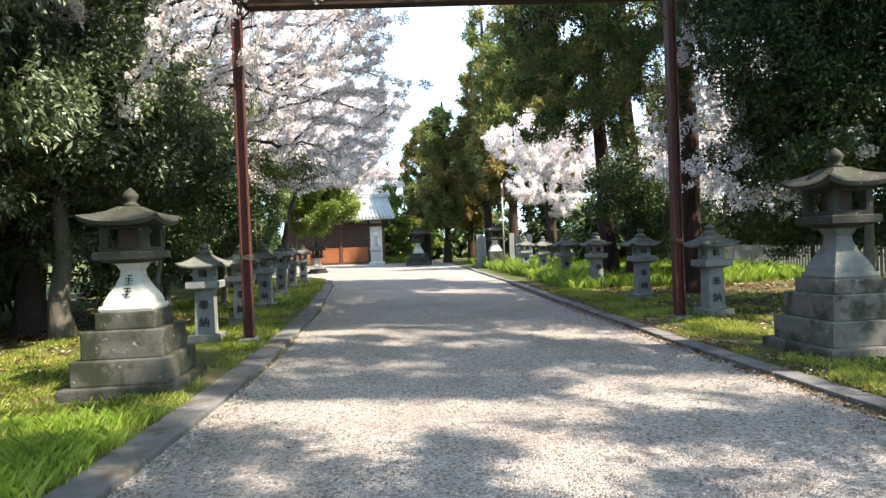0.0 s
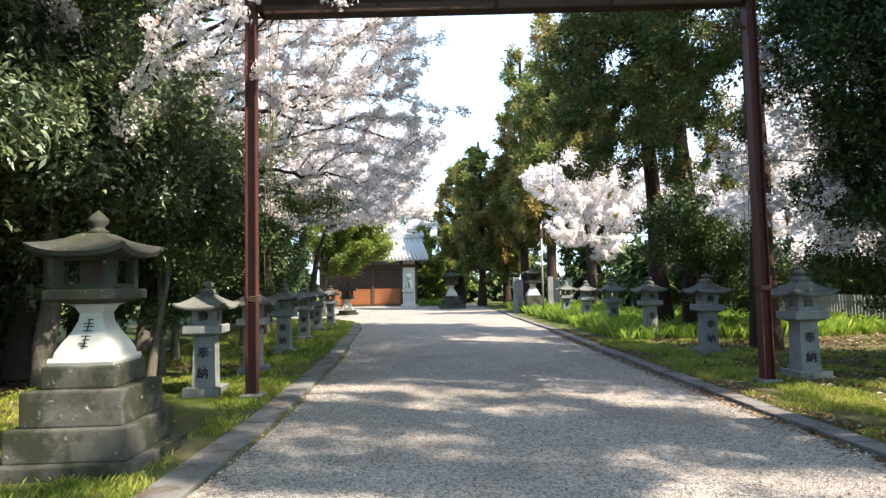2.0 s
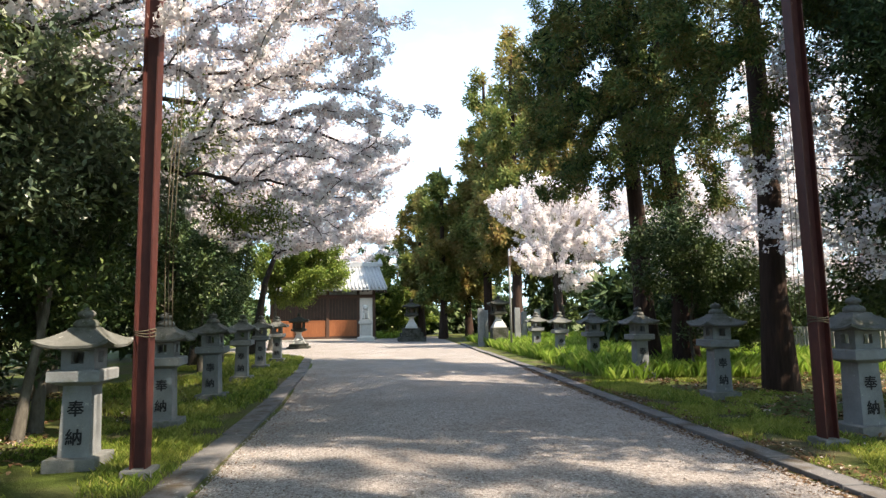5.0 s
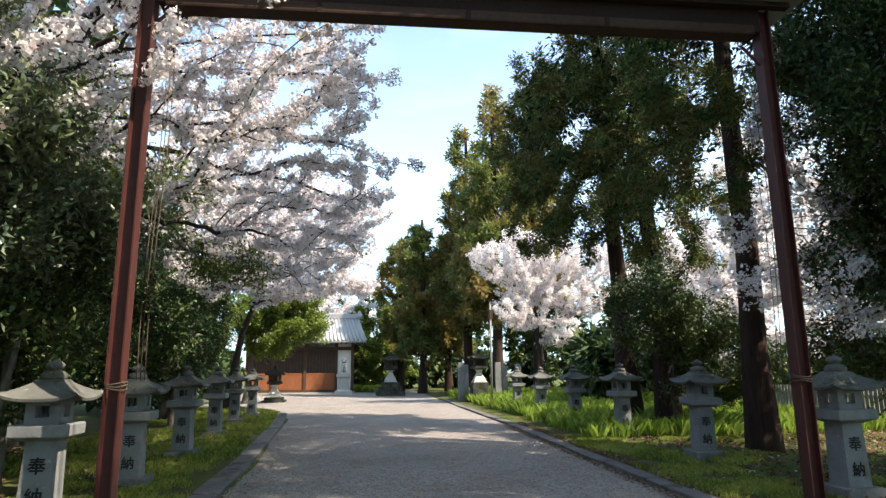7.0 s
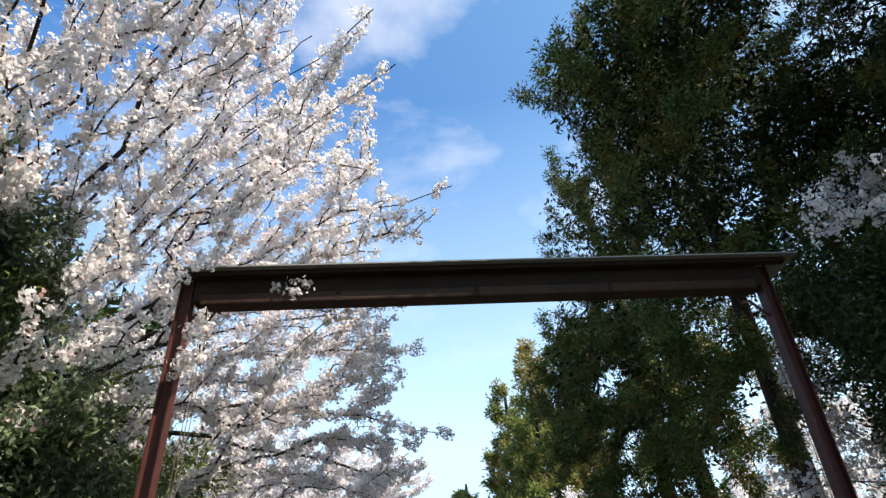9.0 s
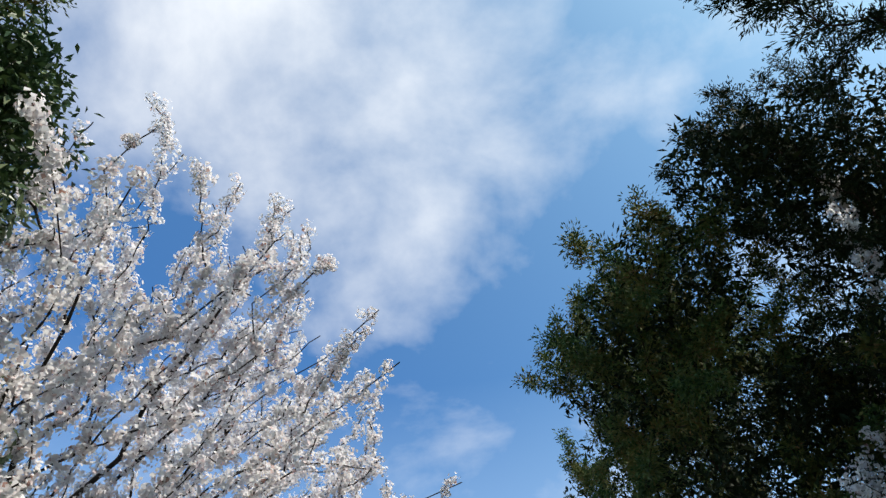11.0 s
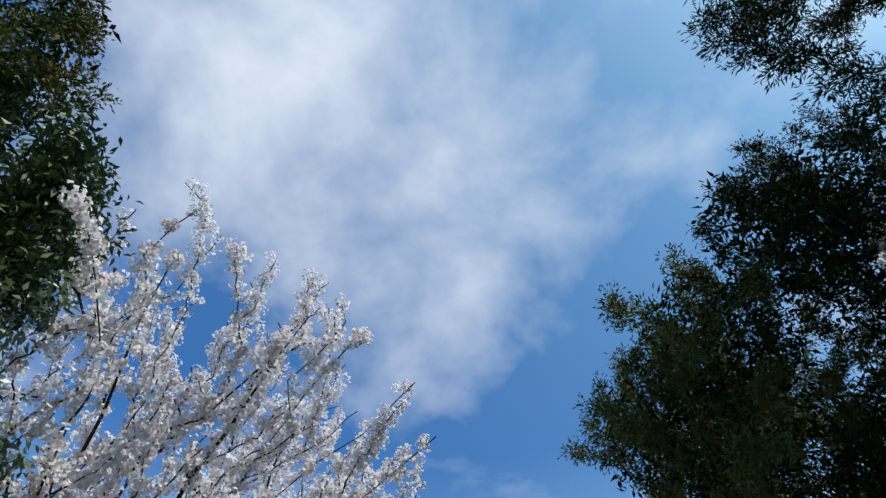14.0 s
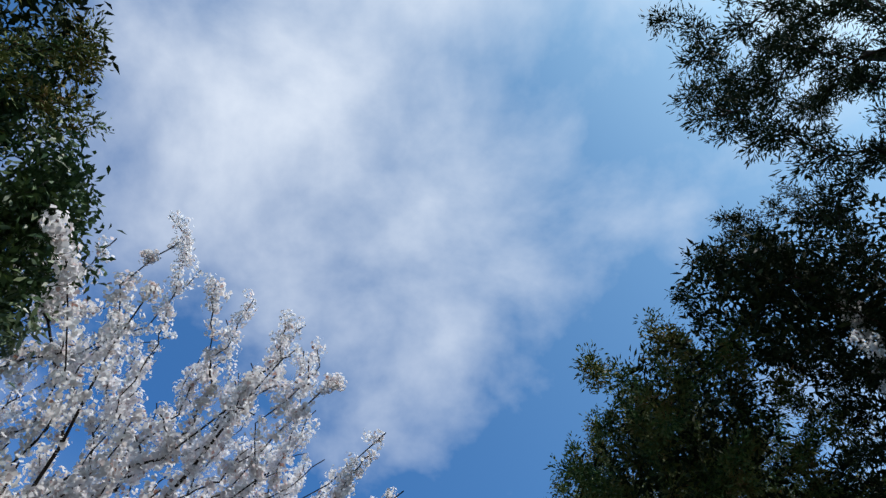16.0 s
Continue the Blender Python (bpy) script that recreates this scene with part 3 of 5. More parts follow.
large_lantern("shrine_lantern", (-4.22, 9.0, 0.0), 0.92, OLD_STONE, PALE_STONE, "tall mossy stone lantern on stepped base with pale flared pedestal",
              [(0.60, 0.23), (0.50, 0.27), (0.42, 0.30), (0.31, 0.19)], writing=True)
large_lantern("shrine_lantern", (4.10, 8.72, 0.0), 1.06, LICHEN_STONE, WEATHERED, "tall weathered stone lantern on lichen-spotted stepped base",
              [(0.62, 0.24), (0.52, 0.29), (0.43, 0.30), (0.34, 0.17)], turn=1, slim=0.72)
large_lantern("shrine_lantern", (1.37, 47.9, 0.0), 1.35, OLD_STONE, PALE_STONE, "large stone lantern on black mossy steps in the court",
              [(0.92, 0.35), (0.76, 0.3), (0.6, 0.3)])
large_lantern("shrine_lantern", (-5.3, 40.8, 0.0), 1.15, OLD_STONE, PALE_STONE, "stone lantern with slender flared foot beneath a leafy tree", [(0.6, 0.18), (0.48, 0.15)])
large_lantern("shrine_lantern", (5.05, 36.6, 0.0), 1.12, OLD_STONE, PALE_STONE, "tall stone lantern on a square plinth beside stone tablets", [(0.55, 0.3), (0.4, 0.75)])


def tablet(x, y, w, h):
    ob = thing("stone_tablet", (x, y, 0), "upright pale grey stone tablet standing in grass", "stone tablet", "tablets beside the lantern")
    part("slab", box_bm(-w / 2, -0.09, -0.1, w / 2, 0.09, h, bevel=0.02, taper=0.94), GRANITE, ob)


for x, y, w, h in ((4.25, 37.2, 0.34, 2.0), (4.62, 38.0, 0.3, 1.9), (6.1, 37.0, 0.3, 2.0), (6.6, 37.6, 0.3, 1.8), (7.1, 36.8, 0.3, 1.9)):
    tablet(x, y, w, h)

pole = thing("signal_pole", (4.62, 31.9, 0), "thin grey metal pole with a bracket standing by the kerb", "pole")
part("shaft", tube([(0, 0, -0.1), (0, 0, 4.4)], [0.045, 0.04], 10), GALVANISED, pole)
part("bracket", box_bm(-0.06, -0.16, 3.75, 0.06, -0.04, 4.15, bevel=0.01), DARK_WOOD, pole)


# ---- gatehouse at the end of the road ----
def build_gatehouse():
    y0 = 54.0
    house = thing("gatehouse", (0, 0, 0), "low wooden shrine gatehouse with tiled roof and orange-brown doors", "gatehouse")
    part("stone_footing", box_bm(-9.2, y0 - 0.5, -0.1, -0.9, y0 + 4.2, 0.12, bevel=0.02), CONCRETE, house)
    part("end_wall", box_bm(-2.28, y0, 0.12, -1.15, y0 + 0.18, 3.7), PLASTER, house, "white plaster wall panel")
    part("side_wall", box_bm(-1.30, y0 + 0.18, 0.12, -1.15, y0 + 3.6, 3.9), PLASTER, house)
    part("back_wall", box_bm(-8.9, y0 + 3.6, 0.12, -1.15, y0 + 3.75, 3.9), PLASTER, house)
    part("side_wall", box_bm(-8.9, y0 + 0.1, 0.12, -8.75, y0 + 3.6, 3.9), PLASTER, house)
    for x in (-8.8, -6.95, -4.62, -2.32, -1.12):
        part("column", box_bm(x - 0.11, y0 - 0.12, 0.12, x + 0.11, y0 + 0.10, 3.75, bevel=0.01), BEAM_WOOD, house)
    part("lintel", box_bm(-9.1, y0 - 0.14, 3.2, -1.0, y0 + 0.12, 3.45, bevel=0.01), BEAM_WOOD, house)
    part("threshold", box_bm(-8.7, y0 - 0.1, 0.12, -2.43, y0 + 0.12, 0.3, bevel=0.01), BEAM_WOOD, house)
    for a, b in ((-8.69, -7.06), (-6.84, -4.73), (-4.51, -2.43)):
        door = part("door", box_bm(a, y0 - 0.02, 0.3, b, y0 + 0.02, 1.42), DOOR_WOOD, house, "orange-brown boarded lower door")
        k = int((b - a) / 0.21)
        for i in range(k):
            x = a + (b - a) * i / k
            part("board", box_bm(x + 0.012, y0 - 0.042, 0.32, x + (b - a) / k - 0.012, y0 - 0.022, 1.38, bevel=0.005), DOOR_WOOD, door)
        part("rail", box_bm(a, y0 - 0.06, 1.42, b, y0 + 0.03, 1.52, bevel=0.006), DOOR_WOOD, door)
        # eave shade over the upper door is put into this panel's dark colour
        part("upper_panel", box_bm(a, y0 + 0.02, 1.52, b, y0 + 0.05, 3.2), DARK_WOOD, house, "lattice panel coloured dark as shade under the eaves")
        for i in range(1, 9):
            x = a + (b - a) * i / 9
            part("lattice_bar", box_bm(x - 0.02, y0 - 0.02, 1.52, x + 0.02, y0 + 0.02, 3.2), BEAM_WOOD, door)
    # gabled roof, ridge along the front
    ridge_y, ridge_z, eave_z = y0 + 1.75, 5.75, 3.85
    for name, ya in (("front", y0 - 1.1), ("back", y0 + 4.6)):
        roof = part("roof_slope", mesh_from("roof_slope", [(-9.6, ya, eave_z), (-0.15, ya, eave_z), (-0.75, ridge_y, ridge_z), (-9.2, ridge_y, ridge_z),
                                                           (-9.6, ya, eave_z - 0.1), (-0.15, ya, eave_z - 0.1), (-0.75, ridge_y, ridge_z - 0.14), (-9.2, ridge_y, ridge_z - 0.14)],
                                            [(0, 1, 2, 3), (7, 6, 5, 4), (0, 4, 5, 1), (1, 5, 6, 2), (2, 6, 7, 3), (3, 7, 4, 0)], ROOF_TILE), ROOF_TILE, house)
        if name == "front":
            for i in range(34):
                u = i / 33
                lo = Vector((-9.6 + 9.45 * u, ya - 0.03, eave_z + 0.03))
                hi = Vector((-9.2 + 8.45 * u, ridge_y, ridge_z + 0.03))
                part("roof_tile", tube([lo, lo.lerp(hi, 0.5) + Vector((0, 0, -0.06)), hi], [0.085, 0.085, 0.085], 6), ROOF_TILE, roof)
    part("ridge", box_bm(-9.3, ridge_y - 0.16, ridge_z - 0.02, -0.65, ridge_y + 0.16, ridge_z + 0.34, bevel=0.04), ROOF_TILE, house)
    part("ridge_ornament", loft([(0.2, 0, 0), (0.24, 0.2, 0), (0.12, 0.5, 0), (0.02, 0.65, 0)]), ROOF_TILE, house).location = (-0.62, ridge_y, ridge_z)
    part("verge_board", mesh_from("verge_board", [(-0.16, y0 - 1.08, eave_z - 0.12), (-0.74, ridge_y, ridge_z - 0.16), (-0.74, ridge_y, ridge_z - 0.42), (-0.16, y0 - 1.08, eave_z - 0.34),
                                                  (-0.24, y0 - 1.08, eave_z - 0.12), (-0.82, ridge_y, ridge_z - 0.16), (-0.82, ridge_y, ridge_z - 0.42), (-0.24, y0 - 1.08, eave_z - 0.34)],
                                         [(0, 1, 2, 3), (7, 6, 5, 4), (0, 4, 5, 1), (3, 2, 6, 7), (0, 3, 7, 4), (1, 5, 6, 2)], BEAM_WOOD), BEAM_WOOD, house)
    for i in range(24):
        x = -9.4 + 9.0 * i / 23
        part("rafter", box_bm(x - 0.04, y0 - 1.05, eave_z - 0.2, x + 0.04, y0 + 0.1, eave_z - 0.11), BEAM_WOOD, house)


build_gatehouse()


def build_guardian(x, y):
    ped = thing("statue_pedestal", (x, y, 0), "stepped white stone pedestal in front of the gatehouse", "pedestal")
    part("foot", box_bm(-0.62, -0.62, -0.05, 0.62, 0.62, 0.3, bevel=0.02, taper=0.96), PALE_STONE, ped)
    part("shaft", loft([(0.48, 0.3, 0), (0.4, 0.42, 0), (0.36, 1.15, 0), (0.44, 1.25, 0)], 0.05), PALE_STONE, ped)
    part("cap", box_bm(-0.5, -0.5, 1.25, 0.5, 0.5, 1.45, bevel=0.02), PALE_STONE, ped)
    bm = bmesh.new()

    def blob(c, r):
        mtx = Matrix.LocRotScale(Vector(c), None, Vector(r))
        bmesh.ops.create_icosphere(bm, subdivisions=2, radius=1, matrix=mtx)

    box(bm, -0.38, -0.42, 0, 0.38, 0.42, 0.1, bevel=0.02)
    blob((0, 0.18, 0.35), (0.24, 0.3, 0.28))
    blob((0, -0.05, 0.58), (0.21, 0.2, 0.3))
    blob((0, -0.15, 0.93), (0.22, 0.21, 0.2))
    blob((0, -0.33, 0.87), (0.12, 0.1, 0.09))
    for s in (-1, 1):
        blob((s * 0.13, -0.22, 0.3), (0.075, 0.085, 0.26))
        blob((s * 0.17, 0.1, 0.18), (0.1, 0.22, 0.12))
        blob((s * 0.17, -0.1, 1.08), (0.06, 0.05, 0.09))
    blob((0, 0.45, 0.65), (0.1, 0.1, 0.28))
    me = bpy.data.meshes.new("guardian_statue")
    bm.to_mesh(me)
    bm.free()
    me.materials.append(PALE_STONE)
    me.polygons.foreach_set("use_smooth", [True] * len(me.polygons))
    st = new("guardian_statue", me)
    st.location = (x, y, 1.45)
    tagged(st, "seated pale stone guardian beast on its pedestal", "statue")


build_guardian(-1.72, 50.6)


# ---- picket fence behind the trees ----
def build_fence():
    fence = thing("picket_fence", (0, 0, 0), "low pale picket fence behind the trees", "fence")
    pale = box_bm(-0.045, -0.012, 0.08, 0.045, 0.012, 1.05)
    me = bpy.data.meshes.new("picket")
    pale.to_mesh(me)
    pale.free()
    me.materials.append(FENCE_PAINT)
    for i in range(150):
        y = 8 + i * 0.17
        x = 11.2 + 0.13 * (y - 14)
        ob = part("picket", me, FENCE_PAINT, fence)
        ob.matrix_basis = pose(x, y, 0, 0, 0, 97)
    for z in (0.3, 0.85):
        part("rail", tube([(11.2 + 0.13 * (y - 14) + 0.04, y, z) for y in (7.8, 20, 33.6)], [0.03] * 3, 6), FENCE_PAINT, fence)


build_fence()


# ---- trees ----
def in_ellipsoids(rng, blobs, count, shell=0.45):
    """Points in a union of ellipsoids, denser towards their skin."""
    vol = np.array([b[3] * b[4] * b[5] for b in blobs]) ** 0.75
    pick = rng.choice(len(blobs), count, p=vol / vol.sum())
    d = rng.normal(size=(count, 3))
    d /= np.linalg.norm(d, axis=1)[:, None]
    r = shell + (1 - shell) * rng.random(count) ** 0.6
    b = np.array(blobs, float)[pick]
    return b[:, :3] + d * r[:, None] * b[:, 3:6]


def skeleton_tree(rng, base, trunk, ends, sag=0.08, jitter=0.05, steps=4, up=0.0, limbs=None, outward=0.9):
    """Nodes and parents of a branching tree: limbs leave the trunk, then each end joins the place from which it grows most nearly outwards."""
    nodes = [np.array(p, float) for p in trunk]
    parent = [-1] + list(range(len(trunk) - 1))
    start = len(trunk) // 3
    root = np.array(trunk[max(1, len(trunk) // 2)], float)
    order = np.argsort(np.linalg.norm(ends - root, axis=1))
    limbs = np.zeros((0, 3)) if limbs is None else limbs
    cap = len(nodes) + len(ends) * steps + len(limbs) * 9
    arr = np.zeros((cap, 3))
    depth = np.zeros(cap)
    arr[: len(nodes)] = nodes
    n = len(nodes)
    jobs = [(e, 9, True) for e in limbs] + [(ends[i], steps, False) for i in order]
    for e, count, limb in jobs:
        cand = arr[start : len(trunk) if limb else n]
        way = e - cand
        d = np.linalg.norm(way, axis=1) + 1e-6
        out = cand - root
        cosine = np.sum(way * out, axis=1) / (d * (np.linalg.norm(out, axis=1) + 0.3))
        cost = d * (1 + outward * (1 - cosine)) + 0.12 * depth[start : start + len(cand)] + 0.5 * np.maximum(0, cand[:, 2] - e[2] + up)
        j = start + int(np.argmin(cost))
        a = arr[j].copy()
        length = np.linalg.norm(e - a)
        last = j
        for s in range(1, count + 1):
            u = s / count
            p = a + (e - a) * u
            if s < count:
                p = p + rng.normal(size=3) * jitter * length * (0.35 if limb else 1)
                p[2] += sag * length * math.sin(math.pi * u)
            arr[n] = p
            depth[n] = depth[last] + length / count
            parent.append(last)
            last = n
            n += 1
    return arr[:n], np.array(parent)


def branch_mesh(name, nodes, parent, trunk_n, trunk_r, tip_r, mat, power=2.3):
    """One mesh of tapered limbs over the nodes."""
    n = len(nodes)
    load = np.zeros(n)
    kids = np.bincount(parent[parent >= 0], minlength=n)
    load[kids == 0] = 1.0
    for i in range(n - 1, 0, -1):
        load[parent[i]] += load[i]
    rad = tip_r * np.maximum(load, 1) ** (1 / power)
    for i in range(trunk_n):
        rad[i] = trunk_r * (1 - 0.72 * (i / max(1, trunk_n - 1)) ** 0.9)
        if i == 0:
            rad[i] *= 1.35
    lim = rad.copy()
    for i in range(trunk_n, n):
        lim[i] = min(lim[i], lim[parent[i]] * 0.86 if parent[i] < trunk_n else lim[parent[i]])
    rad = lim
    verts, faces = [], []
    for i in range(1, n):
        a, b = nodes[parent[i]], nodes[i]
        sides = 10 if i < trunk_n else (6 if rad[i] > 0.03 else 3)
        ra, rb = rad[parent[i]], rad[i]
        if i >= trunk_n and parent[i] < trunk_n:
            ra = min(ra, rb * 1.35)
        d = b - a
        ln = np.linalg.norm(d)
        if ln < 1e-5:
            continue
        d = d / ln
        h = np.array((1.0, 0, 0)) if abs(d[0]) < 0.8 else np.array((0, 1.0, 0))
        u = np.cross(d, h)
        u /= np.linalg.norm(u)
        v = np.cross(d, u)
        o = len(verts)
        for p, r in ((a, ra), (b + d * rb * 0.3, rb)):
            for q in range(sides):
                ang = q * math.tau / sides
                verts.append(p + r * (math.cos(ang) * u + math.sin(ang) * v))
        for q in range(sides):
            faces.append((o + q, o + (q + 1) % sides, o + sides + (q + 1) % sides, o + sides + q))
    return mesh_from(name, verts, faces, mat, True), rad


def polygons_mesh(name, pts, mat):
    """pts: many little polygons (count, corners, 3) as one mesh."""
    c, k, _ = pts.shape
    me = bpy.data.meshes.new(name)
    me.vertices.add(c * k)
    me.vertices.foreach_set("co", pts.reshape(-1).astype(np.float32))
    me.loops.add(c * k)
    me.loops.foreach_set("vertex_index", np.arange(c * k, dtype=np.int32))
    me.polygons.add(c)
    me.polygons.foreach_set("loop_start", np.arange(0, c * k, k, dtype=np.int32))
    me.polygons.foreach_set("loop_total", np.full(c, k, dtype=np.int32))
    me.materials.append(mat)
    me.update(calc_edges=True)
    return me


def unit(a):
    return a / np.maximum(np.linalg.norm(a, axis=1), 1e-6)[:, None]


def frames(rng, axis, flat=0.0):
    """Two directions across each axis, the normal tending upwards by flat."""
    r = rng.normal(size=axis.shape)
    r[:, 2] += flat * 3
    nrm = unit(r - axis * np.sum(r * axis, axis=1)[:, None])
    return np.cross(nrm, axis), nrm


def leaves(rng, centres, axis, length, width, flat=0.5, fold=0.25):
    """Pointed leaves, each a folded four-cornered blade."""
    axis = unit(axis)
    side, nrm = frames(rng, axis, flat)
    ln = length * (0.65 + 0.7 * rng.random(len(centres)))[:, None]
    wd = width * (0.7 + 0.6 * rng.random(len(centres)))[:, None]
    a = centres
    tip = a + axis * ln - nrm * ln * 0.12
    mid = a + axis * ln * 0.45
    return np.stack([a, mid + side * wd * 0.5 + nrm * wd * fold, tip, mid - side * wd * 0.5 + nrm * wd * fold], axis=1)


def flowers(rng, centres, axis, size):
    """Small open blossoms, each an uneven four-cornered cup that faces out of its cluster."""
    axis = unit(axis)
    u, v = frames(rng, axis)
    s = size * (0.65 + 0.6 * rng.random(len(centres)))
    out = []
    for q in range(4):
        a = q * math.tau / 4 + rng.uniform(-0.4, 0.4, len(centres))
        rr = s * (0.45 + 0.2 * rng.random(len(centres)))
        out.append(centres + (u * np.cos(a)[:, None] + v * np.sin(a)[:, None]) * rr[:, None] + axis * (0.2 * s * rng.random(len(centres)))[:, None])
    return np.stack(out, axis=1)


def along(rng, nodes, parent, rad, limit, count, trunk_n):
    """Random places along the thin branches, with the branch's direction."""
    idx = np.array([i for i in range(trunk_n, len(nodes)) if rad[i] < limit])
    a, b = nodes[parent[idx]], nodes[idx]
    ln = np.linalg.norm(b - a, axis=1)
    pick = rng.choice(len(idx), count, p=ln / ln.sum())
    u = rng.random(count)[:, None]
    return a[pick] + (b[pick] - a[pick]) * u, unit(b[pick] - a[pick])


def tree_thing(name, base, label, category, group=""):
    return thing(name, base, label, category, group)


def cherry(seed, trunk, trunk_r, blobs, ends, clusters, per, size, spread, mat, label, group="cherry trees", twig=0.006, fuzz=0.07, extra_ends=None):
    rng = np.random.default_rng(seed)
    base = np.array(trunk[0], float)
    e = in_ellipsoids(rng, blobs, ends, 0.15)
    limbs = in_ellipsoids(rng, blobs, 14, 0.9)
    if extra_ends is not None:
        limbs = np.concatenate([limbs, extra_ends])
    nodes, parent = skeleton_tree(rng, base, trunk, e, 0.05, 0.03, 4, 0.0, limbs, 1.4)
    nodes = nodes - base
    ob = tree_thing("cherry_tree", tuple(base), label, "cherry tree", group)
    me, rad = branch_mesh("trunk", nodes, parent, len(trunk), trunk_r, twig, CHERRY_BARK)
    part("trunk", me, CHERRY_BARK, ob, "dark spreading trunk and limbs")
    c, d = along(rng, nodes, parent, rad, 0.034, clusters, len(trunk))
    c = c + rng.normal(size=c.shape) * fuzz
    way = unit(rng.normal(size=(clusters * per, 3)))
    ball = np.repeat(spread * (0.8 + 1.1 * rng.random(clusters)), per)
    k = np.repeat(c, per, axis=0) + way * (ball * (0.45 + 0.65 * rng.random(clusters * per)))[:, None]
    part("crown", polygons_mesh("crown", flowers(rng, k, way + rng.normal(size=way.shape) * 0.35, size), mat), mat, ob, "full crown of open blossom")
    return ob


def broadleaf(seed, trunk, trunk_r, blobs, ends, clusters, per, length, width, mat, label, name="evergreen_tree", category="tree", group="", bark=None, spread=0.14, shell=0.35, droop=-0.15):
    rng = np.random.default_rng(seed)
    base = np.array(trunk[0], float)
    nodes, parent = skeleton_tree(rng, base, trunk, in_ellipsoids(rng, blobs, ends, shell), 0.08, 0.06, 4, 0.1)
    nodes = nodes - base
    ob = tree_thing(name, tuple(base), label, category, group)
    bark = bark or GREY_BARK
    me, rad = branch_mesh("trunk", nodes, parent, len(trunk), trunk_r, 0.006, bark)
    part("trunk", me, bark, ob)
    c, d = along(rng, nodes, parent, rad, 0.02, clusters, len(trunk))
    c = c + rng.normal(size=c.shape) * 0.09
    n = clusters * per
    pos = np.repeat(c, per, axis=0) + rng.normal(size=(n, 3)) * spread * np.array((1, 1, 0.7))
    ax = rng.normal(size=(n, 3)) + np.repeat(d, per, axis=0) * 0.8 + np.array((0, 0, droop))
    part("crown", polygons_mesh("crown", leaves(rng, pos, ax, length, width), mat), mat, ob)
    return ob


def conifer(seed, trunk, trunk_r, blobs, ends, clusters, per, length, width, label, mat=None, group="cedars beside the road", frond=0.35, shell=0.4):
    rng = np.random.default_rng(seed)
    base = np.array(trunk[0], float)
    mat = mat or CEDAR
    nodes, parent = skeleton_tree(rng, base, trunk, in_ellipsoids(rng, blobs, ends, shell), 0.05, 0.035, 4, -0.6)
    nodes = nodes - base
    ob = tree_thing("cedar_tree", tuple(base), label, "cedar tree", group)
    me, rad = branch_mesh("trunk", nodes, parent, len(trunk), trunk_r, 0.007, CEDAR_BARK)
    part("trunk", me, CEDAR_BARK, ob, "straight reddish-brown fibrous trunk")
    clusters, per = int(clusters * 0.66), int(per * 1.5)
    c, d = along(rng, nodes, parent, rad, 0.035, clusters, len(trunk))
    # rounded tufts: needles radiate from the branch, dark gaps lie between the tufts
    out = unit(d * 0.6 + rng.normal(size=d.shape) * 0.5 + np.array((0, 0, 0.1)))
    reach = frond * (0.35 + 0.5 * rng.random(clusters))
    way = unit(np.repeat(out, per, axis=0) * 0.8 + rng.normal(size=(clusters * per, 3)) * 0.62)
    u = rng.random(clusters * per) ** 0.7
    pos = np.repeat(c, per, axis=0) + way * (u * np.repeat(reach, per))[:, None]
    ax = way + rng.normal(size=way.shape) * 0.45
    part("crown", polygons_mesh("crown", leaves(rng, pos, ax, length * 0.88, width * 0.9, 0.2, 0.15), mat), mat, ob)
    return ob


def crown_shade_leaves(seed, ob, blobs, count, length, mat, squeeze=0.78):
    """Fills a crown's inside with leaves whose dark colour stands in for shade."""
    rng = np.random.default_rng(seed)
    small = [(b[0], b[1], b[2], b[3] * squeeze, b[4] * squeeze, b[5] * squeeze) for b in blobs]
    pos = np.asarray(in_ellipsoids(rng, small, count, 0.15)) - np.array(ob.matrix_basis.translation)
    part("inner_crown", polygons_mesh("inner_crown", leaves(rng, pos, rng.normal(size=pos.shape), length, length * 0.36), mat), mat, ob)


def bole(x, y, top, lean=(0.0, 0.0), n=7, wob=0.05, seed=1, z0=-0.1):
    r = random.Random(seed)
    return [(x + lean[0] * (i / (n - 1)) ** 1.2 + (wob * r.uniform(-1, 1) if i else 0), y + lean[1] * (i / (n - 1)) ** 1.2 + (wob * r.uniform(-1, 1) if i else 0), z0 + (top - z0) * i / (n - 1)) for i in range(n)]


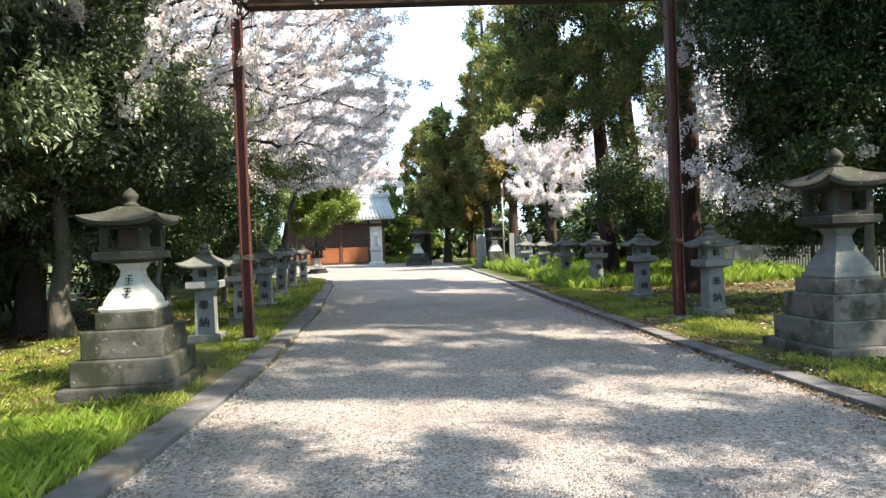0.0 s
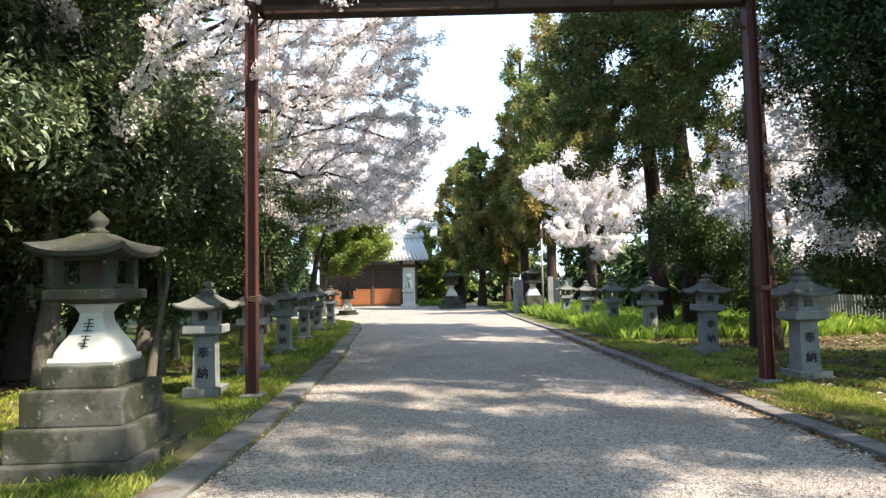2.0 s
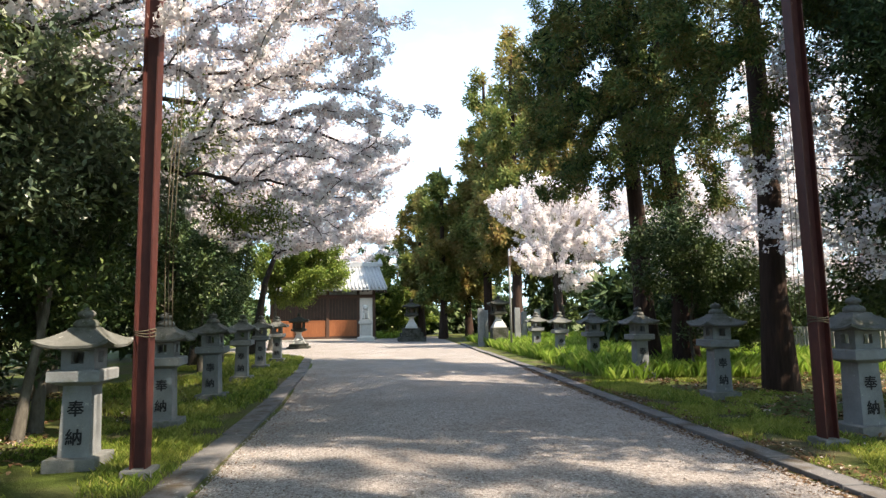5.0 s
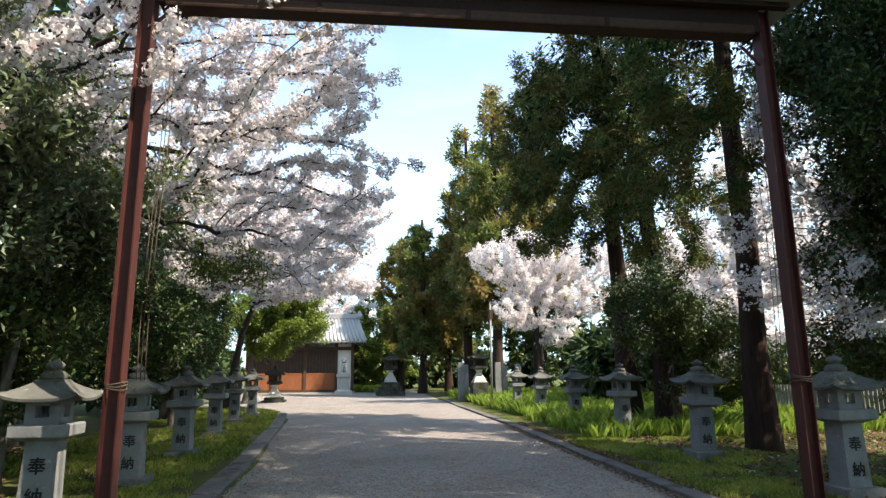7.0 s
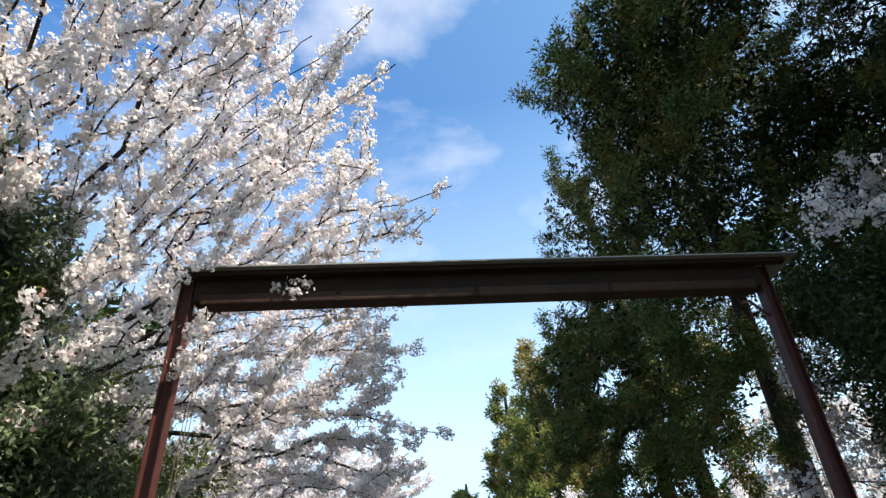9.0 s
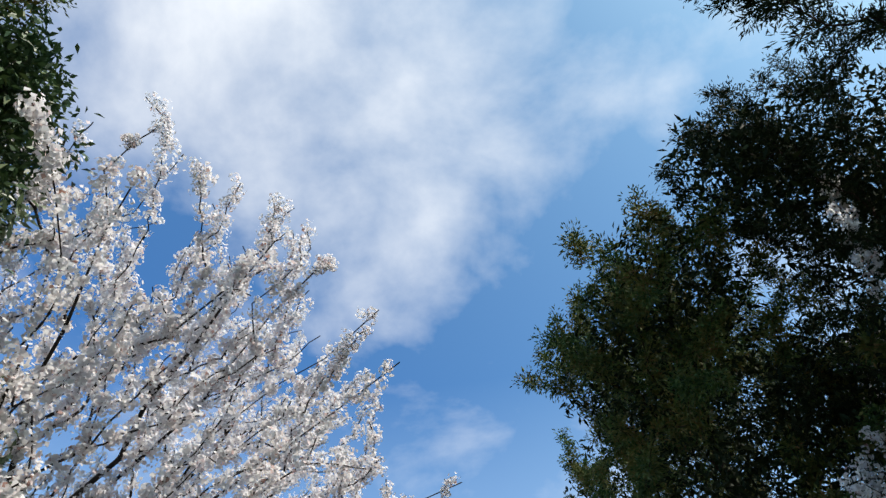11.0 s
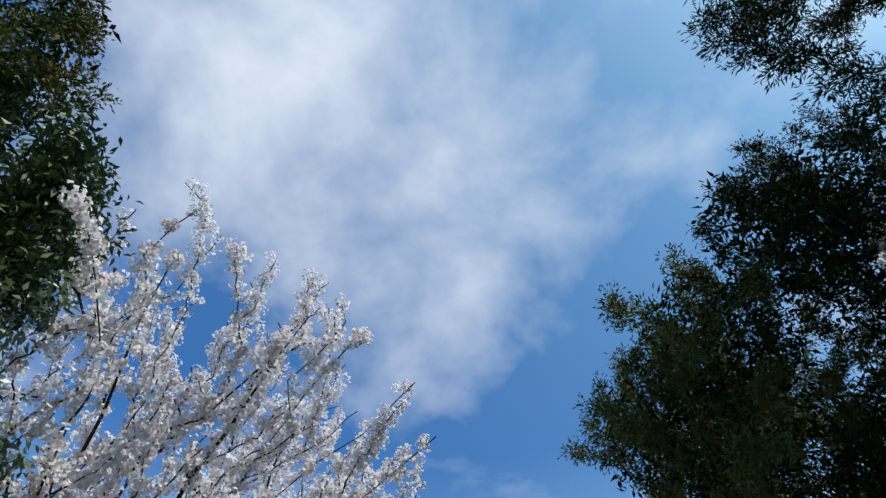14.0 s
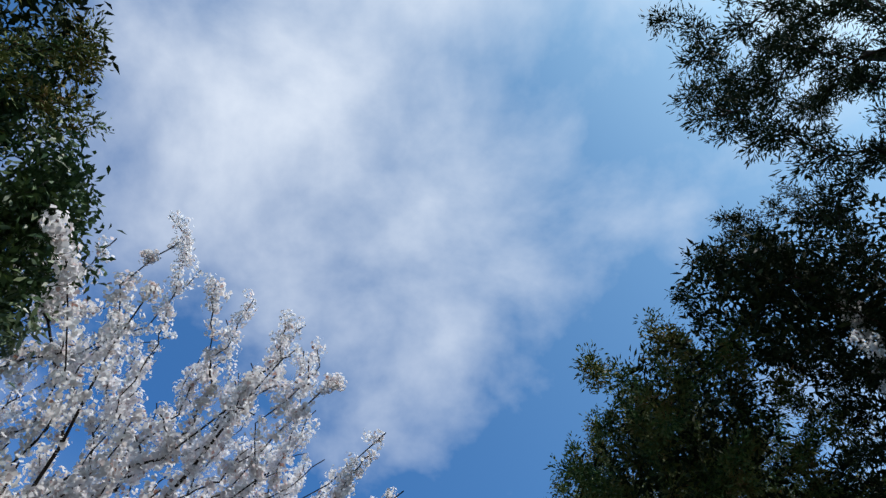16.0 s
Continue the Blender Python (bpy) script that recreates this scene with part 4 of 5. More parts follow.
# the great cherry whose limbs reach out over the road and the gate
reach = np.array([(-1.38, 10.2, 8.8), (-1.1, 9.6, 7.0), (-3.5, 7.6, 7.4), (-0.25, 12.5, 7.8), (-0.06, 16.8, 5.4), (-0.9, 14.2, 7.2), (-2.6, 9.0, 8.6), (-0.6, 15.6, 6.6)])
cherry(11, bole(-8.6, 15.2, 5.0, (1.0, -0.8), 7, 0.12, 3), 0.30,
       [(-4.6, 12.2, 6.6, 3.0, 3.4, 2.6), (-3.4, 15.6, 6.0, 2.6, 3.4, 2.4), (-5.2, 9.6, 7.6, 2.0, 2.2, 2.0), (-5.6, 18.5, 6.6, 3.2, 3.4, 2.8), (-2.9, 17.4, 4.6, 1.6, 2.4, 1.1), (-6.8, 12.5, 6.3, 2.4, 3.0, 1.5),
        (-4.5, 9.9, 9.3, 2.5, 2.5, 2.0), (-3.8, 12.5, 9.5, 2.5, 2.8, 1.9), (-2.7, 11.6, 7.8, 1.6, 2.4, 1.6), (-2.1, 13.6, 6.6, 1.5, 2.6, 1.5), (-1.9, 16.2, 5.4, 1.5, 2.3, 1.3), (-3.3, 8.9, 8.9, 0.9, 0.8, 0.6), (-3.1, 9.7, 9.3, 1.0, 0.8, 0.6), (-3.6, 14.5, 10.8, 2.4, 2.8, 1.2), (-1.7, 15.6, 6.7, 1.1, 2.0, 1.3), (-2.0, 18.0, 4.0, 1.1, 2.2, 0.8), (-1.6, 18.2, 5.2, 1.1, 2.0, 0.9), (-1.7, 13.2, 7.6, 1.0, 1.4, 0.7), (-2.4, 19.0, 3.7, 1.5, 1.8, 0.8), (-3.9, 18.6, 3.7, 1.3, 1.6, 0.8), (-1.2, 17.2, 4.6, 0.9, 1.6, 0.9), (-5.6, 7.6, 8.6, 1.0, 0.9, 0.8), (-4.6, 6.6, 7.1, 0.6, 0.45, 0.35), (-5.2, 11.6, 3.5, 0.7, 0.5, 0.25), (-5.0, 12.2, 4.2, 0.8, 0.6, 0.3), (-1.1, 12.6, 7.35, 0.9, 0.9, 0.55), (-0.8, 12.7, 7.5, 0.6, 0.7, 0.45)],
       1500, 11000, 22, 0.05, 0.07, BLOSSOM, "great white cherry in full blossom leaning over the road", extra_ends=reach, twig=0.009, fuzz=0.04)
# cherries further along on the same side
cherry(12, bole(-7.2, 27.5, 5.0, (0.8, -0.5), 6, 0.1, 4), 0.24, [(-5.8, 26.5, 7.4, 3.4, 3.6, 2.1), (-4.4, 29, 6.6, 2.4, 2.6, 1.8), (-3.9, 25.0, 5.6, 1.3, 2.2, 1.0), (-4.5, 21.4, 4.2, 1.5, 1.2, 0.8), (-3.2, 24.6, 4.4, 1.3, 1.6, 0.9)], 380, 6800, 9, 0.075, 0.085, BLOSSOM, "white cherry in full blossom behind the lantern row", twig=0.008)
cherry(13, bole(-6.6, 60, 5, (0.5, -0.4), 6, 0.1, 5), 0.24, [(-5.0, 60, 8.0, 5.0, 3.5, 3.2), (-1.5, 62, 7, 3.2, 3, 2.4)], 120, 3000, 9, 0.14, 0.14, PINK_BLOSSOM, "pale pink cherry blossoming behind the gatehouse roof", twig=0.012)
cherry(18, bole(-6.4, 33.4, 5.4, (1.2, -1.0), 6, 0.1, 9), 0.22, [(-1.6, 30.5, 6.4, 1.5, 1.6, 1.3), (-3.1, 30.4, 5.4, 1.7, 1.6, 1.1), (-0.9, 30.0, 8.0, 1.2, 1.4, 1.0), (-2.4, 30.6, 8.2, 1.9, 1.8, 1.3), (-4.6, 31.5, 6.6, 2.2, 2.0, 1.8), (-1.1, 29.2, 4.9, 0.9, 1.0, 0.6)],
       420, 7000, 9, 0.075, 0.085, BLOSSOM, "white cherry arching over the far lanterns", twig=0.008)
# pale cherry on the other side, loose and wide
cherry(14, bole(8.6, 37.2, 5.0, (-0.4, -0.3), 6, 0.12, 6), 0.2, [(5.3, 35.8, 7.3, 1.0, 1.2, 0.7), (6.4, 36.0, 6.9, 1.4, 1.4, 1.1), (7.6, 36.2, 8.0, 1.6, 1.6, 1.0), (9.6, 37.0, 7.4, 1.8, 1.8, 1.3), (8.0, 36.8, 5.8, 2.2, 1.8, 1.2), (6.3, 35.6, 4.6, 1.2, 1.2, 0.7), (7.6, 36.6, 4.2, 1.5, 1.4, 0.8), (10.4, 36.6, 5.4, 2.0, 1.8, 1.3), (9.2, 36.4, 3.6, 1.6, 1.4, 0.8), (11.6, 36.5, 7.2, 1.6, 1.6, 1.5)], 560, 8200, 9, 0.075, 0.085, PINK_BLOSSOM, "pale pink cherry in loose full blossom above tall grass", twig=0.009)
# white cherries behind the cedars
cherry(15, bole(10.6, 17.5, 4.0, (-0.6, -0.8), 6, 0.1, 7), 0.2, [(9.4, 15.8, 4.3, 2.4, 2.6, 1.9), (10.5, 19, 5.0, 2.6, 3, 2.2), (8.0, 12.0, 9.6, 1.8, 2.0, 1.6), (6.6, 13.6, 3.6, 1.2, 1.2, 0.9), (7.2, 15.2, 4.4, 1.3, 1.4, 1.1), (6.4, 12.8, 5.8, 1.2, 1.4, 1.2), (8.0, 17.2, 6.6, 1.9, 1.6, 1.5)], 480, 5800, 10, 0.05, 0.06, BLOSSOM, "white cherry blossoming between the dark trees", twig=0.007)
cherry(16, bole(13.5, 27, 4.5, (-0.6, -0.6), 6, 0.1, 8), 0.22, [(12.5, 26, 4.8, 4.2, 5.0, 3.4), (15, 33, 5, 4, 5, 3.6), (10.4, 26, 4.0, 2.2, 2.4, 1.8), (11.4, 24, 7.6, 2.4, 2.4, 2.2), (12.4, 21.5, 3.6, 2.2, 2.2, 1.8)], 380, 7600, 9, 0.11, 0.12, BLOSSOM, "white cherry blossoming beyond the fence", twig=0.009)
# slender cherry whose sprays hang before the dark evergreens
cherry(17, bole(7.9, 13.2, 6.6, (-0.9, -0.9), 7, 0.1, 10), 0.12, [(4.6, 14.3, 3.7, 0.7, 0.5, 0.4), (4.9, 14.0, 5.5, 0.5, 0.5, 0.5), (4.5, 14.1, 2.8, 0.6, 0.5, 0.4), (5.4, 13.4, 2.8, 0.9, 0.7, 0.5), (6.4, 13.2, 2.2, 0.9, 0.8, 0.5), (5.5, 13.6, 4.3, 0.8, 0.7, 0.5), (6.2, 12.2, 7.6, 0.9, 0.8, 0.6),
       (4.9, 8.9, 9.4, 0.5, 0.3, 0.2), (5.6, 9.0, 10.4, 0.4, 0.4, 0.3), (4.2, 10.8, 6.1, 0.9, 0.6, 0.35), (6.4, 11.6, 2.9, 0.8, 0.7, 0.5)], 130, 1300, 13, 0.05, 0.06, BLOSSOM, "slender white cherry with hanging sprays before dark evergreens", twig=0.006)

# cedars along the road
tall_cedar = conifer(21, bole(6.33, 16.6, 17.5, (0.1, 0.2), 10, 0.06, 11), 0.27,
        [(5.6, 14.2, 9.6, 3.2, 3.6, 3.6), (3.3, 13.6, 11.5, 2.0, 2.2, 1.9), (6.3, 16.6, 14.2, 3.2, 3.2, 4.5), (3.85, 11.5, 11.6, 2.1, 2.1, 2.2), (5.0, 14.6, 6.4, 2.2, 2.4, 1.8), (4.4, 15.0, 5.4, 1.9, 2.1, 1.6), (3.95, 11.3, 10.6, 1.7, 1.6, 1.2), (2.6, 12.6, 11.3, 1.2, 1.2, 0.9)],
        360, 10500, 16, 0.105, 0.036, "tall dark cedar with a thick red-brown trunk", frond=0.42)
crown_shade_leaves(121, tall_cedar, [(5.8, 14.4, 9.6, 3.0, 3.4, 3.4), (3.5, 13.6, 11.5, 1.9, 2.1, 1.8), (6.3, 16.6, 14.2, 3.0, 3.2, 4.2), (4.1, 11.7, 11.5, 1.9, 2.0, 2.0)], 16000, 0.18, DARK_AND_SHADE_NEEDLES, 0.8)
crown_shade_leaves(122, conifer(22, bole(6.75, 20.9, 17, (-0.5, 0.3), 10, 0.08, 12), 0.29,
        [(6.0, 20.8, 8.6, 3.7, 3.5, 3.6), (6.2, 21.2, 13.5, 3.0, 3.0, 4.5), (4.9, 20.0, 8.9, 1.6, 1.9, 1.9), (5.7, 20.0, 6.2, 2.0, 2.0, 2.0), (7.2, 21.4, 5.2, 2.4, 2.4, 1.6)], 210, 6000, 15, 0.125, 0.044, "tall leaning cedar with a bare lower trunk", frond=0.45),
        [(6.0, 20.8, 8.6, 3.7, 3.5, 3.6), (6.2, 21.2, 13.5, 3.0, 3.0, 4.5)], 5000, 0.24, DARK_AND_SHADE_NEEDLES, 0.8)
conifer(23, bole(6.2, 21.9, 14, (-0.4, 0.5), 8, 0.08, 13), 0.3, [(5.4, 22.6, 8.2, 2.6, 2.6, 3.6), (4.5, 25.0, 9.0, 1.3, 1.5, 1.8), (4.7, 25.0, 6.6, 1.5, 1.5, 1.6), (5.0, 24.6, 11.0, 1.3, 1.4, 1.8)], 170, 3900, 14, 0.14, 0.05, "slimmer cedar growing close beside its neighbour", frond=0.45)
far_cedar = conifer(24, bole(7.6, 43, 19.6, (0, 0), 9, 0.06, 14), 0.36, [(7.4, 43, 7.6, 2.7, 2.7, 3.6), (7.6, 43, 12.6, 2.0, 2.0, 4.0), (7.7, 43, 17.4, 1.2, 1.2, 3.2)], 240, 3600, 9, 0.36, 0.13, "tall brownish-green cedar at the end of the road", FAR_CEDAR, frond=0.7)
copy_thing(far_cedar, pose(7.2, 50.5, -0.1, 0, 0, 80))
copy_thing(far_cedar, pose(11.0, 46.0, -0.1, 0, 0, 200))
low_cedar = conifer(25, bole(4.0, 52, 13, (0, 0), 7, 0.06, 15), 0.3, [(3.8, 52, 8.0, 2.1, 2.3, 4.6), (3.6, 52, 3.8, 1.8, 1.8, 1.9)], 140, 2300, 9, 0.36, 0.13, "yellowish-green cedar beside the far path", FAR_CEDAR, frond=0.6)
copy_thing(low_cedar, pose(2.9, 58.5, -0.1, 0, 0, 120))
copy_thing(low_cedar, pose(6.6, 56.0, -0.1, 0, 0, 250))

# evergreens right of the road, near
tall = [(7.9, 10.2, 8.6, 2.9, 3.0, 3.4), (7.2, 9.8, 12.0, 2.7, 2.7, 3.0), (7.5, 11.4, 5.2, 2.3, 2.4, 1.8), (6.8, 12.6, 9.4, 1.7, 1.8, 2.2), (9.5, 9.5, 6, 2.4, 2.6, 3.0), (4.75, 9.3, 11.5, 1.6, 1.3, 1.8), (5.3, 8.9, 13.0, 1.4, 1.3, 1.4)]
crown_shade_leaves(131, conifer(31, bole(8.9, 10.4, 12, (-1.2, -0.3), 7, 0.1, 21), 0.24, tall, 420, 8800, 16, 0.085, 0.026, "dark evergreen tree with dense fine foliage", DARK_AND_SHADE_NEEDLES, "evergreens by the road", 0.34), tall[:2] + [tall[3], tall[5]], 16000, 0.18, DARK_AND_SHADE_NEEDLES, 0.8)
# the lobe at (4.9, 3.0, 12.8) is unseen, added to shade the west lantern
conifer(26, bole(7.6, 5.2, 14, (-0.2, 0.2), 9, 0.06, 22), 0.34, [(6.0, 5.4, 10.2, 3.4, 2.6, 2.8), (3.4, 5.7, 10.0, 1.3, 1.2, 0.9), (4.3, 5.0, 12.2, 1.8, 1.6, 1.5), (7.4, 4.6, 12.5, 3, 3, 3), (3.7, 6.2, 11.2, 1.0, 0.6, 0.7), (4.9, 3.0, 12.8, 1.9, 1.2, 1.4), (3.1, 5.8, 10.2, 0.9, 0.8, 0.7)], 200, 4000, 16, 0.115, 0.026, "dark conifer with feathery branches high overhead", DARK_AND_SHADE_NEEDLES, frond=0.4)
# unseen conifers, added to cast shade on the near road and verge
behind = conifer(27, bole(6.6, -0.6, 18.5, (-0.2, 0.2), 9, 0.06, 27), 0.34, [(5.2, -0.4, 9.6, 3.2, 2.8, 2.8), (6.4, -1.0, 12.5, 2.8, 3, 2.8), (6.0, -0.8, 16.2, 2.4, 2.4, 2.4)], 150, 2500, 9, 0.19, 0.07, "unseen dark conifer added to cast shade on the road", frond=0.5)
copy_thing(behind, pose(11.4, 2.6, -0.1, 0, 0, 20))
copy_thing(behind, pose(8.8, -6.5, -0.1, 0, 0, 250))
copy_thing(behind, pose(-7.2, -3.0, -0.1, 0, 0, 120))
broadleaf(35, bole(8.3, 14.2, 5, (-0.3, -0.2), 6, 0.1, 26), 0.14, [(8.1, 13.4, 5.6, 1.6, 1.7, 1.7), (9.4, 12.8, 4.2, 2.0, 2.2, 2.2), (7.4, 13.8, 6.9, 1.9, 1.8, 1.4), (6.9, 12.6, 6.2, 1.3, 1.2, 1.2), (7.6, 11.8, 3.6, 1.3, 1.2, 1.1)], 300, 7600, 11, 0.105, 0.042, EVERGREEN, "dark evergreen tree standing among blossom", group="evergreens by the road")
broadleaf(36, bole(7.0, 11.6, 4.6, (-0.3, 0.1), 6, 0.1, 28), 0.10, [(5.6, 12.3, 4.9, 1.2, 1.0, 0.9), (6.5, 11.9, 4.0, 1.3, 1.0, 0.8), (7.1, 11.7, 5.6, 1.6, 1.2, 1.2), (5.3, 12.9, 6.2, 0.9, 0.9, 0.8), (6.3, 11.6, 3.0, 0.9, 0.8, 0.5), (8.3, 11.2, 4.2, 1.2, 1.0, 1.2), (7.7, 12.5, 3.3, 1.6, 1.0, 1.0), (9.0, 12.0, 5.2, 1.4, 1.0, 1.3), (6.0, 13.2, 4.0, 1.0, 0.7, 0.6), (5.2, 13.0, 4.6, 0.8, 0.7, 0.6), (6.8, 12.6, 2.6, 1.0, 0.8, 0.5), (5.9, 13.6, 3.2, 0.9, 0.7, 0.6), (6.8, 13.6, 4.1, 1.0, 0.8, 0.7), (7.8, 13.0, 4.8, 1.0, 0.8, 0.7)], 400, 7200, 10, 0.1, 0.04, EVERGREEN, "dark small-leaved evergreen shading the large lantern", group="evergreens by the road")
broadleaf(32, bole(7.4, 13.6, 2.6, (-0.3, 0.1), 5, 0.1, 23), 0.07, [(7.0, 14.0, 2.2, 1.6, 1.8, 1.2), (8.6, 12.6, 2.3, 1.8, 1.6, 1.3)], 130, 2300, 10, 0.10, 0.04, EVERGREEN, "dark bushy camellia under the cedars", "camellia_bush", "bush", "bushes by the road")
broadleaf(33, bole(6.4, 20.0, 2.2, (0.1, -0.2), 5, 0.1, 24), 0.06, [(6.3, 19.3, 2.9, 1.7, 1.5, 0.95), (8.0, 20.6, 1.9, 1.8, 1.8, 1.2), (5.6, 18.6, 3.3, 1.1, 1.1, 0.7)], 140, 3000, 10, 0.11, 0.045, EVERGREEN, "dark bushy camellia around the cedar trunks", "camellia_bush", "bush", "bushes by the road")
broadleaf(34, bole(10.5, 12.8, 3, (0, 0), 5, 0.1, 25), 0.06, [(10.4, 12.4, 3.2, 2.0, 2.2, 1.7), (12.5, 9, 3.0, 2.4, 3.0, 2.2)], 110, 2200, 10, 0.12, 0.05, EVERGREEN, "dark evergreen thicket along the fence", "evergreen_bush", "bush", "bushes by the road")

# evergreens left of the road
broadleaf(41, bole(-7.1, 13.4, 4.2, (0.3, -0.3), 6, 0.08, 31), 0.2, [(-6.7, 13.0, 3.7, 2.1, 2.2, 1.4), (-7.6, 14.5, 3.2, 2.2, 2.2, 1.8), (-6.6, 11.6, 4.0, 1.7, 1.5, 1.3), (-6.3, 11.3, 5.6, 1.6, 1.6, 1.7), (-5.3, 12.5, 4.3, 0.9, 0.9, 0.8), (-5.0, 13.2, 3.5, 1.0, 1.0, 0.8), (-4.9, 14.6, 3.6, 1.0, 1.0, 0.9)], 320, 7600, 12, 0.115, 0.044, GLOSSY_LEAF, "dark evergreen tree with pale grey trunk beside the lanterns", group="evergreens by the road")
broadleaf(45, bole(-5.9, 14.2, 4.4, (0.6, 0.2), 6, 0.08, 35), 0.07, [(-5.2, 13.4, 5.0, 0.9, 0.9, 0.5), (-4.5, 15.0, 4.5, 1.0, 1.0, 0.5), (-3.6, 17.6, 3.5, 0.9, 0.9, 0.5), (-5.4, 11.6, 5.4, 0.7, 0.7, 0.5)], 90, 800, 9, 0.085, 0.036, YOUNG_LEAF, "young yellow-green tree under the cherry limbs", "leafy_tree", "tree")
broadleaf(42, bole(-7.4, 8.0, 7, (0.6, 0.2), 7, 0.1, 32), 0.22, [(-6.5, 8.2, 5.8, 2.4, 2.4, 2.4), (-7.4, 9.6, 3.6, 2.2, 2.0, 1.9), (-8.0, 6.0, 4.5, 2.4, 2.2, 2.6)], 300, 7200, 12, 0.13, 0.046, GLOSSY_LEAF, "dark evergreen with large glossy leaves overhanging the verge", group="evergreens by the road", droop=-0.8)
broadleaf(46, bole(-6.9, 7.2, 8.4, (0.4, 0.1), 7, 0.08, 36), 0.11, [(-6.1, 7.1, 8.3, 1.5, 1.6, 1.6)], 100, 1900, 11, 0.12, 0.046, EVERGREEN, "slim dark evergreen with broad leaves over the verge", group="evergreens by the road")
broadleaf(44, bole(-8.6, 20.5, 6.5, (0.3, -0.2), 7, 0.1, 34), 0.22, [(-8.6, 20.0, 6.2, 2.5, 2.5, 2.4), (-6.7, 20.8, 5.3, 1.6, 2.0, 1.9), (-8.2, 17.6, 6.2, 1.8, 1.9, 2.0)], 220, 4800, 12, 0.12, 0.05, GLOSSY_LEAF, "dark evergreen tree rising among the blossom", group="evergreens by the road")
olive = conifer(43, bole(-8.0, 4.6, 10, (0.3, 0.3), 8, 0.1, 33), 0.25, [(-7.15, 5.1, 9.6, 2.9, 2.4, 2.6), (-8.5, 3.8, 6.5, 2.4, 2.6, 2.8)], 240, 5200, 15, 0.085, 0.028, "tall olive-green conifer above the verge", CEDAR, "evergreens by the road", 0.34)
crown_shade_leaves(143, olive, [(-7.15, 5.1, 9.6, 2.9, 2.4, 2.6), (-8.5, 3.8, 6.5, 2.4, 2.6, 2.8)], 10000, 0.18, DARK_AND_SHADE_NEEDLES, 0.85)
for s, (x, y, h) in enumerate(((-6.0, 14.9, 6.0), (-6.5, 17.0, 6.2), (-6.1, 20.8, 5.2), (-6.3, 24.6, 5.8), (-6.6, 28.4, 5.8), (-8.2, 33.6, 5.6))):
    broadleaf(50 + s, bole(x, y, h * 0.7, (0.1, 0.1), 5, 0.08, 40 + s), 0.08, [(x, y, h * 0.56, 1.5, 1.9, h * 0.42), (x - 1.6, y + 0.6, h * 0.55, 1.7, 2.0, h * 0.48)], 120, 2300, 10, 0.12, 0.05, EVERGREEN,
              "dark dense camellia thicket behind the lantern row", "camellia_bush", "bush", "bushes by the road")
broadleaf(60, bole(-6.6, 39.4, 3.4, (0.4, 0.1), 6, 0.1, 50), 0.16, [(-4.6, 39.2, 4.7, 1.7, 1.8, 1.7), (-3.5, 38.8, 3.9, 1.2, 1.2, 0.9), (-5.4, 39.3, 3.3, 1.6, 1.4, 1.0), (-6.2, 39.5, 4.6, 1.6, 1.6, 1.4), (-3.6, 39.0, 5.6, 0.8, 0.8, 0.7)], 200, 3000, 11, 0.16, 0.07, YOUNG_LEAF, "leafy yellow-green tree in front of the gatehouse", "leafy_tree", "tree")
broadleaf(61, bole(0.9, 58, 2.6, (0, 0), 5, 0.1, 51), 0.1, [(0.8, 57.5, 2.6, 1.6, 1.6, 2.2), (-0.6, 60, 4, 2.2, 1.6, 3.2), (2.6, 61, 2.4, 2.0, 1.6, 2.0)], 110, 2400, 11, 0.24, 0.11, YOUNG_LEAF, "bright young foliage beyond the court", "evergreen_bush", "bush", "bushes by the road")

# the wood that closes the place
wood = broadleaf(70, bole(-13, 16, 7, (0.3, 0.2), 6, 0.15, 60), 0.22, [(-13, 16, 5.0, 3.4, 3.6, 3.6), (-12, 18, 3.0, 2.6, 2.6, 2.4), (-13.5, 14.5, 8.5, 2.6, 2.6, 2.2)], 80, 520, 10, 0.5, 0.22, EVERGREEN, "dark evergreen of the wood around the shrine", "woodland_tree", "tree", "woodland trees")
# copies with y below 2 are unseen, added to block light from behind
for i, (x, y, turn) in enumerate(((-12.5, 9, 40), (-12, 23.5, 140), (-13, 31, 220), (-13.5, 39, 300), (-14, 48, 20), (-12.5, 1, 80), (-9, -7, 160), (-1, -13, 240), (8, -9, 310), (13, -1, 50),
                                  (16, 40, 110), (13, 51, 200), (9, 66, 270), (1, 70, 330), (-7, 69, 75), (-14, 60, 190), (18, 8, 15), (-10.5, 13.5, 5), (-10.8, 19.5, 95), (-10.5, 6, 260), (-16, 12, 130), (-11.5, 35.5, 60), (-11.5, 43, 170))):
    copy_thing(wood, pose(x, y, -0.1, 0, 0, turn))


hedge = broadleaf(71, bole(2.0, 66, 2.2, (0.1, 0.1), 5, 0.1, 61), 0.08, [(2, 66, 1.6, 2.4, 1.7, 1.6), (3.6, 66.4, 1.8, 2.0, 1.6, 1.9), (0.4, 66.2, 1.4, 1.8, 1.5, 1.4)], 60, 430, 10, 0.52, 0.22, EVERGREEN, "dense evergreen shrub closing the view", "evergreen_bush", "bush", "bushes by the road", shell=0.2)
